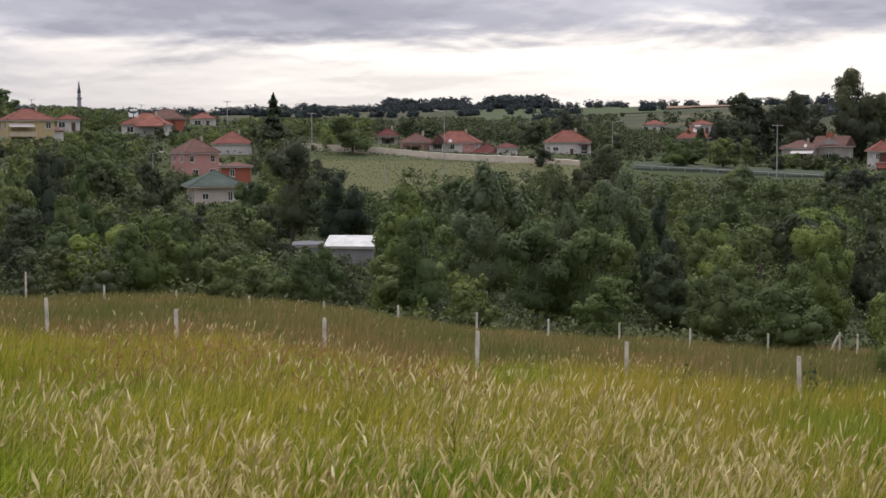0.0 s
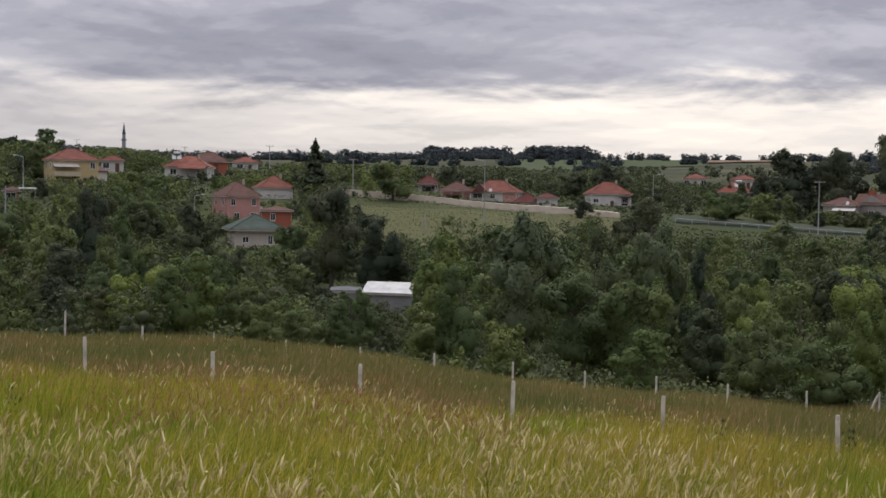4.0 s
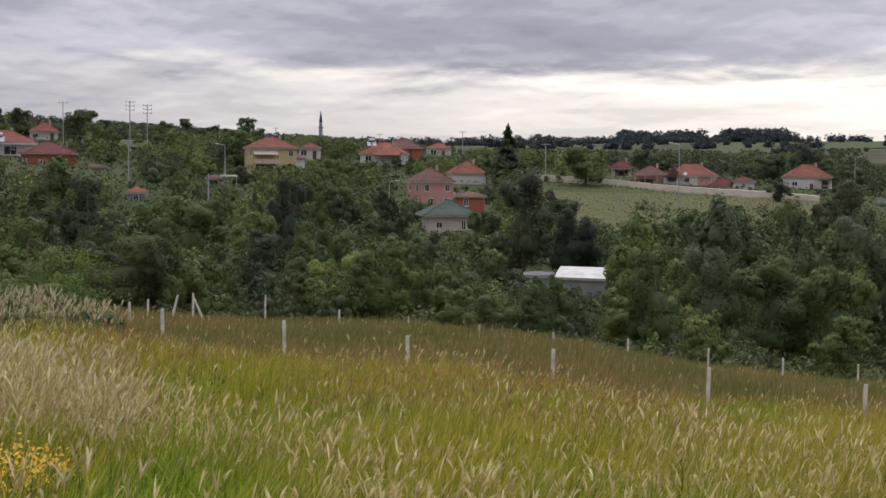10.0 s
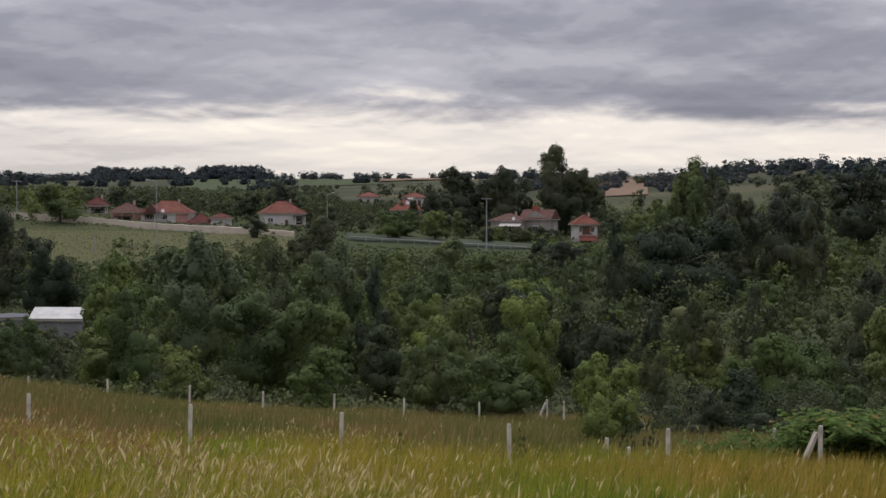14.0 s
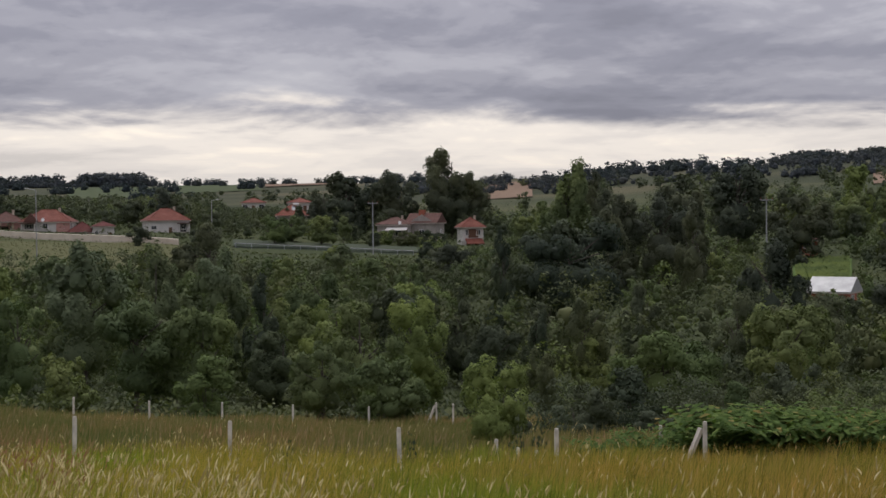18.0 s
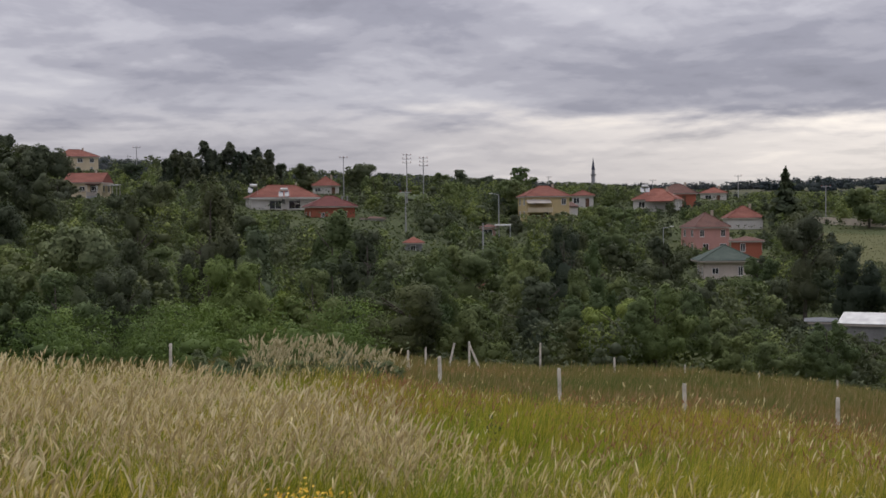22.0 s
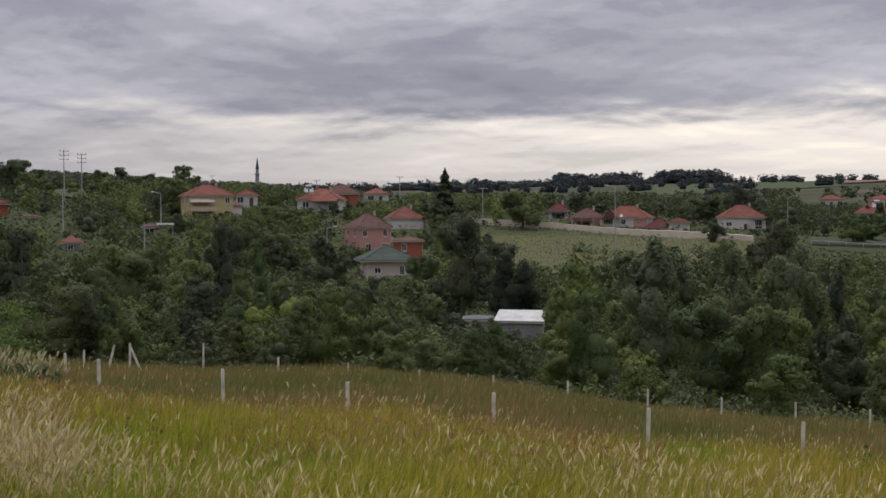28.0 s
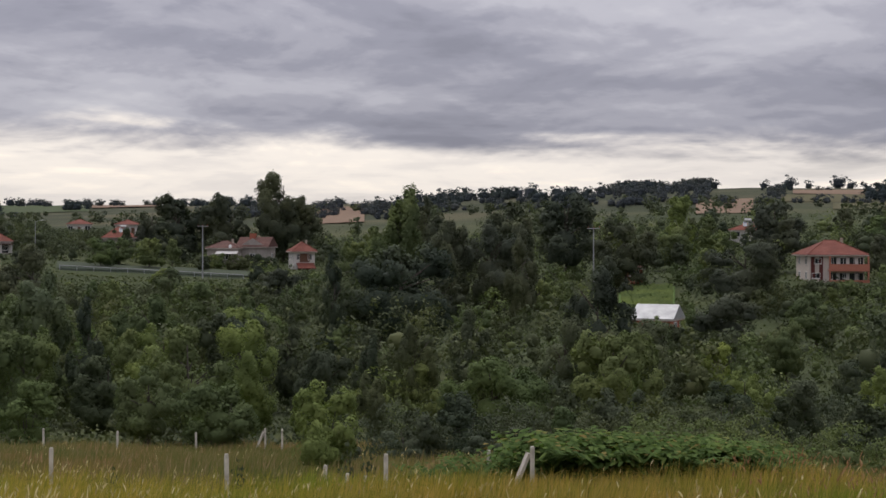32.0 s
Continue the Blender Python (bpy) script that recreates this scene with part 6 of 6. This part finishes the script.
def heads(density, near, far, height, width, bearings=(-72, 31), length=0.14, thick=1.0, strands=2):
    """Flowering stalks, each ending in a slender nodding panicle of a few strands."""
    x, y, d, b = scatter(density, near, far, bearings)
    drift = 0.5 + 0.3 * np.sin(x * 1.9 + 2.2 * np.sin(y * 1.3 + 0.6)) + 0.3 * np.sin(y * 2.3 + 2.0 * np.sin(x * 1.1 + 2.0))
    thickly = np.clip((0.4 * clumpy(x + 5, y * 1.3) + 0.25 * drift + 0.5 * tufty(x, y, 0.8, 2) - 0.42) * 3.4, 0.06, 1)
    keep = grass_rng.uniform(0, 1, len(x)) < thickly * np.interp(b, (-50, -34, -14, -4, 10), (1.0, 0.8, 0.7, 0.3, 0.16))
    x, y = x[keep], y[keep]
    n = len(x)
    z = ground_z(x, y)
    h = grass_rng.uniform(*height, n) * (0.85 + 0.3 * clumpy(x + 5, y * 1.3)) * np.interp(b[keep], (-45, -42, -34, -30), (1.0, 0.9, 0.9, 1.0))
    a = 0.35 + grass_rng.normal(0, 1.5, n)
    lean = grass_rng.uniform(0.05, 0.5, n)
    side = np.stack([-np.sin(a), np.cos(a), 0 * a], -1) * width
    p0, p1, p2 = (bent(x, y, z, h, lean, a, s) for s in (0.0, 0.6, 1.0))
    vs, fs = [np.stack([p0 - side, p0 + side, p1 - side, p1 + side, p2], 1)], [np.array([[0, 1, 3], [0, 3, 2], [2, 3, 4]])]
    off = 5
    rise_ = grass_rng.uniform(0.15, 1.0, n)
    for k in range(strands):
        fat = grass_rng.uniform(0.6, 1.4, (n, 1)) * 0.0046 * thick + width
        turn_ = a + grass_rng.normal(0, 0.35, n)
        size_ = length * grass_rng.uniform(0.6, 1.25, n)
        droop = grass_rng.uniform(0.0, 0.75, n)
        s2 = np.stack([-np.sin(turn_ + 1.6 * k), np.cos(turn_ + 1.6 * k), 0 * a + 0.5 * k], -1) * fat
        q = []
        for u in (0.3, 0.65, 1.0):
            go, up_ = size_ * (0.22 * u + 0.25 * u * u), size_ * (0.75 + 0.5 * rise_) * (u - droop * 0.75 * u * u)
            q.append(p2 + np.stack([np.cos(turn_) * go, np.sin(turn_) * go, up_], -1))
        vs.append(np.stack([p2, q[0] - s2, q[0] + s2, q[1] - s2 * 0.8, q[1] + s2 * 0.8, q[2]], 1))
        fs.append(np.array([[0, 2, 1], [1, 2, 4], [1, 4, 3], [3, 4, 5]]) + off)
        off += 6
    v = np.concatenate(vs, 1)
    f = np.concatenate(fs, 0)
    return v.reshape(-1, 3), (np.arange(n)[:, None, None] * off + f[None]).reshape(-1, 3)


def joined(name, label, pieces, material):
    n, vs, fs = 0, [], []
    for v, f in pieces:
        vs.append(v)
        fs.append(f + n)
        n += len(v)
    tagged(new(name, mesh_from(name, np.concatenate(vs), np.concatenate(fs), material)), label, "grass", kind="stuff")


weed = Mat("coarse_weeds", 0.7, spec=0.15)
pick = weed.ramp(weed.island(), [(0.0, (0.125, 0.14, 0.038)), (0.5, (0.185, 0.178, 0.06)), (0.85, (0.26, 0.205, 0.098)), (1.0, (0.38, 0.28, 0.175))])
weed.base(weed.mix(1.0, pick, weed.ramp(weed.noise(0.22, 5.0), [(0.36, (0.78, 0.92, 0.66)), (0.5, (1.05, 1.02, 0.88)), (0.64, (1.34, 1.08, 0.98))]), "MULTIPLY")).thin(0.3)

joined("meadow_grass", "fresh green and yellowing long meadow grass", [blades(500, 2.4, 6, (0.25, 0.66), 0.005), blades(900, 6, 13.5, (0.22, 0.75), 0.006)], GREEN_BLADE)
joined("meadow_grass", "tall golden and rusty meadow grass", [blades(450, 13, 28, (0.4, 0.86), 0.0105, simple=True)], BLADE)
joined("coarse_grass", "dull olive and rusty weeds beyond the fence", [blades(95, 27, 64, (0.35, 0.72), 0.034, simple=True)], weed.m)
slope_rng = np.random.default_rng(12)
sb, sd = np.radians(slope_rng.uniform(-25.2, -13, 6000)), np.sqrt(slope_rng.uniform(222.0 ** 2, 305.0 ** 2, 6000))
sx, sy = sd * np.sin(sb), sd * np.cos(sb)
tuft = leaves(slope_rng, np.stack([sx, sy, ground_z(sx, sy) + 0.28 + slope_rng.uniform(0, 0.1, 6000)], -1), np.stack([0 * sx, 0 * sx - 0.7, 0 * sx + 0.6], -1), 0.13, 0.4)[:2]
turf = Mat("slope_turf", 0.8, spec=0.1)
turf.base(turf.mix(1.0, turf.ramp(turf.island(), [(0.0, (0.072, 0.082, 0.035)), (0.6, (0.09, 0.096, 0.044)), (1.0, (0.115, 0.108, 0.056))]), turf.ramp(turf.noise(0.07, 4.0), [(0.36, (0.7, 0.85, 0.7)), (0.64, (1.25, 1.1, 1.0))]), "MULTIPLY"))
joined("slope_grass", "rough olive grass on the slope below the road", [tuft], turf.m)
joined("grass_seed_heads", "pale straw-coloured nodding grass seed heads", [
    heads(60, 2.6, 6, (0.42, 0.78), 0.0012, length=0.12, thick=1.0), heads(70, 6, 12, (0.36, 0.72), 0.0012, length=0.09, thick=1.0, strands=2),
    heads(170, 6, 11, (0.42, 0.88), 0.0015, length=0.115, thick=1.0, strands=3), heads(75, 11, 16, (0.45, 0.85), 0.0017, length=0.13, thick=1.2), heads(15, 16, 29, (0.48, 0.8), 0.0026, length=0.13, thick=1.2), heads(1, 30, 60, (0.4, 0.75), 0.005)], straw.m)
blond = Mat("blond_panicles", 0.75, spec=0.15)
blond.base(blond.ramp(blond.island(), [(0.0, (0.37, 0.285, 0.14)), (0.5, (0.56, 0.46, 0.25)), (1.0, (0.78, 0.68, 0.42))])).thin(0.3)
joined("blond_grass", "drift of tall blond feathery grass leaning in the meadow", [
    heads(210, 6.5, 12, (0.55, 0.92), 0.0012, (-74, -41), 0.15, 1.15, 3), heads(100, 12, 22, (0.55, 0.92), 0.002, (-74, -41.5), 0.15, 1.4, 2)], blond.m)

# ---- bracken bank ----
fern = Mat("bracken_fronds", 0.85, spec=0.05)
fern.base(fern.mix(1.0, fern.ramp(fern.island(), [(0.0, (0.06, 0.098, 0.03)), (0.5, (0.092, 0.145, 0.044)), (0.9, (0.138, 0.195, 0.062)), (1.0, (0.24, 0.175, 0.07))]), fern.ramp(fern.noise(0.8, 3.0), [(0.3, (0.75, 0.8, 0.8)), (0.7, (1.2, 1.15, 1.0))]), "MULTIPLY")).thin(0.3, (1.1, 1.2, 0.7))


def frond(rng, x, y, z, h):
    """An arching fern frond: a spine with tapering pairs of leaflets."""
    a, lean = rng.uniform(0, 6.28), rng.uniform(0.5, 1.0)
    out = np.array([math.cos(a), math.sin(a), 0.0])
    across = np.array([-math.sin(a), math.cos(a), 0.0])
    vs, fs = [], []
    for k in range(9):
        s = 0.35 + 0.65 * k / 8
        c = np.array([x, y, z]) + out * h * lean * s ** 1.8 + np.array([0, 0, h * s * (1.15 - 0.45 * s * lean)])
        w = h * 0.36 * (1.08 - s) ** 0.7
        step = h * 0.05
        for sign in (-1, 1):
            tip = c + across * sign * w + out * w * 0.35 + np.array([0, 0, rng.uniform(-0.7, 0.1) * w])
            n = len(vs)
            vs += [c - out * step, c + out * step, tip + out * step * 0.3, tip - out * step * 0.3]
            fs.append((n, n + 1, n + 2, n + 3))
    return vs, fs


rng = np.random.default_rng(17)
vs, fs = [], []
for _ in range(2100):
    b = rng.uniform(1.5, 16.2) if rng.uniform() < 0.25 else rng.uniform(6.0, 16.2)
    mid = 28.9 + 0.1 * (b - 8)
    d = 27.8 + abs(rng.normal(mid - 27.6, 1.6))
    edge = math.sin(math.pi * (b - 0.3) / 16.6) ** 0.5
    x, y = spot(b, d)
    v, f = frond(rng, x, y, gz(x, y) + 0.05, rng.uniform(0.7, 1.5) * (0.5 + 0.5 * edge) * (1.0 if b > 6.4 else 0.7))
    fs += [tuple(i + len(vs) for i in q) for q in f]
    vs += v
tagged(new("bracken", mesh_from("bracken", np.array(vs), np.array(fs), fern.m)), "bank of green bracken fronds beside the corner post", "fern", kind="stuff")

# ---- plumed weeds on the meadow's upper edge ----
plume = Mat("pale_plumes", 0.8, spec=0.1)
plume.base(plume.ramp(plume.island(), [(0.0, (0.30, 0.26, 0.13)), (1.0, (0.6, 0.53, 0.33))])).thin(0.3)
joined("plume_weeds", "tall weeds with whitish plumes on the meadow's edge", [heads(34, 30, 37, (0.7, 1.15), 0.005, (-47.5, -41.5), 0.2, 3.2)], plume.m)
rust = Mat("rusty_grass_heads", 0.8, spec=0.1)
rust.base(rust.ramp(rust.island(), [(0.0, (0.26, 0.13, 0.06)), (0.5, (0.36, 0.2, 0.1)), (1.0, (0.48, 0.3, 0.16))])).thin(0.25)
joined("rusty_grass", "rust-brown grass heads in drifts over the meadow", [heads(60, 14, 27, (0.5, 0.85), 0.003, (-44, -18), 0.1, 0.9), heads(90, 21, 30.5, (0.45, 0.85), 0.004, (14, 31), 0.14, 1.2)], rust.m)


# ---- saplings, wild flowers ----
def sapling(bearing, dist, height):
    x, y = spot(bearing, dist)
    trunk, crown = NEAR_KINDS["bush"][0][1]
    root = thing("sapling", "small dark-leaved sapling in the long grass", "sapling", Matrix.LocRotScale((x, y, gz(x, y)), Euler((0, 0, bearing)), (height * 0.42, height * 0.42, height)), group="saplings by the fence")
    me = SAPLING
    t, c = new("trunk", trunk), new("crown", me)
    t.parent = c.parent = root


sap_rng = np.random.default_rng(4)
sp, sq, *_ = crown_points(sap_rng, "bush", 44)
SAPLING = mesh_from("crown", *leaves_of(leaves(sap_rng, sp * [1, 1, 0.75] + [0, 0, 0.3], sq, 0.07), LEAF["dark"]))
for b, d, h in ((-5.25, 27.4, 0.95), (-10.1, 26.5, 0.8), (-0.95, 28, 1.1), (-0.15, 28.5, 1.15), (-37.94, 17, 0.62), (-38.9, 18, 0.55)):
    sapling(b, d, h)

petal = Mat("yellow_petals", 0.6)
petal.base(petal.ramp(petal.island(), [(0.0, (0.55, 0.3, 0.02)), (1.0, (0.75, 0.5, 0.04))])).thin(0.2)
stalk = Mat("flower_stalks", 0.7).base((0.1, 0.15, 0.03, 1)).m


def flower_clump(bearing, dist, count, radius, height):
    fx, fy = spot(bearing, dist)
    root = thing("wildflower_clump", "clump of yellow wildflowers in the meadow grass", "wildflowers", pose(fx, fy, gz(fx, fy)))
    r = np.random.default_rng(int(dist * 10))
    bm, at = bmesh.new(), []
    for _ in range(count):
        a, q = r.uniform(0, 6.28), radius * r.uniform(0, 1) ** 0.5
        h = height * r.uniform(0.75, 1.1)
        px, py = q * math.cos(a), q * math.sin(a)
        rod(bm, (px * 0.8, py * 0.8, -0.02), (px, py, h), 0.003, 0.002, 3)
        at += [(px + r.normal(0, 0.03), py + r.normal(0, 0.03), h + r.normal(0, 0.03)) for _ in range(7)]
    part("stems", bm, stalk, root)
    at = np.array(at)
    b = new("blossoms", mesh_from("blossoms", *leaves_of(leaves(r, at, np.tile([0, -0.4, 0.8], (len(at), 1)), 0.014), petal.m)))
    b.parent = root
    b["label"] = "small golden yellow blossoms"


flower_clump(-46.0, 8.4, 40, 0.28, 0.54)
flower_clump(-44.8, 8.7, 34, 0.22, 0.52)
flower_clump(-64.0, 9.5, 6, 0.08, 0.75)
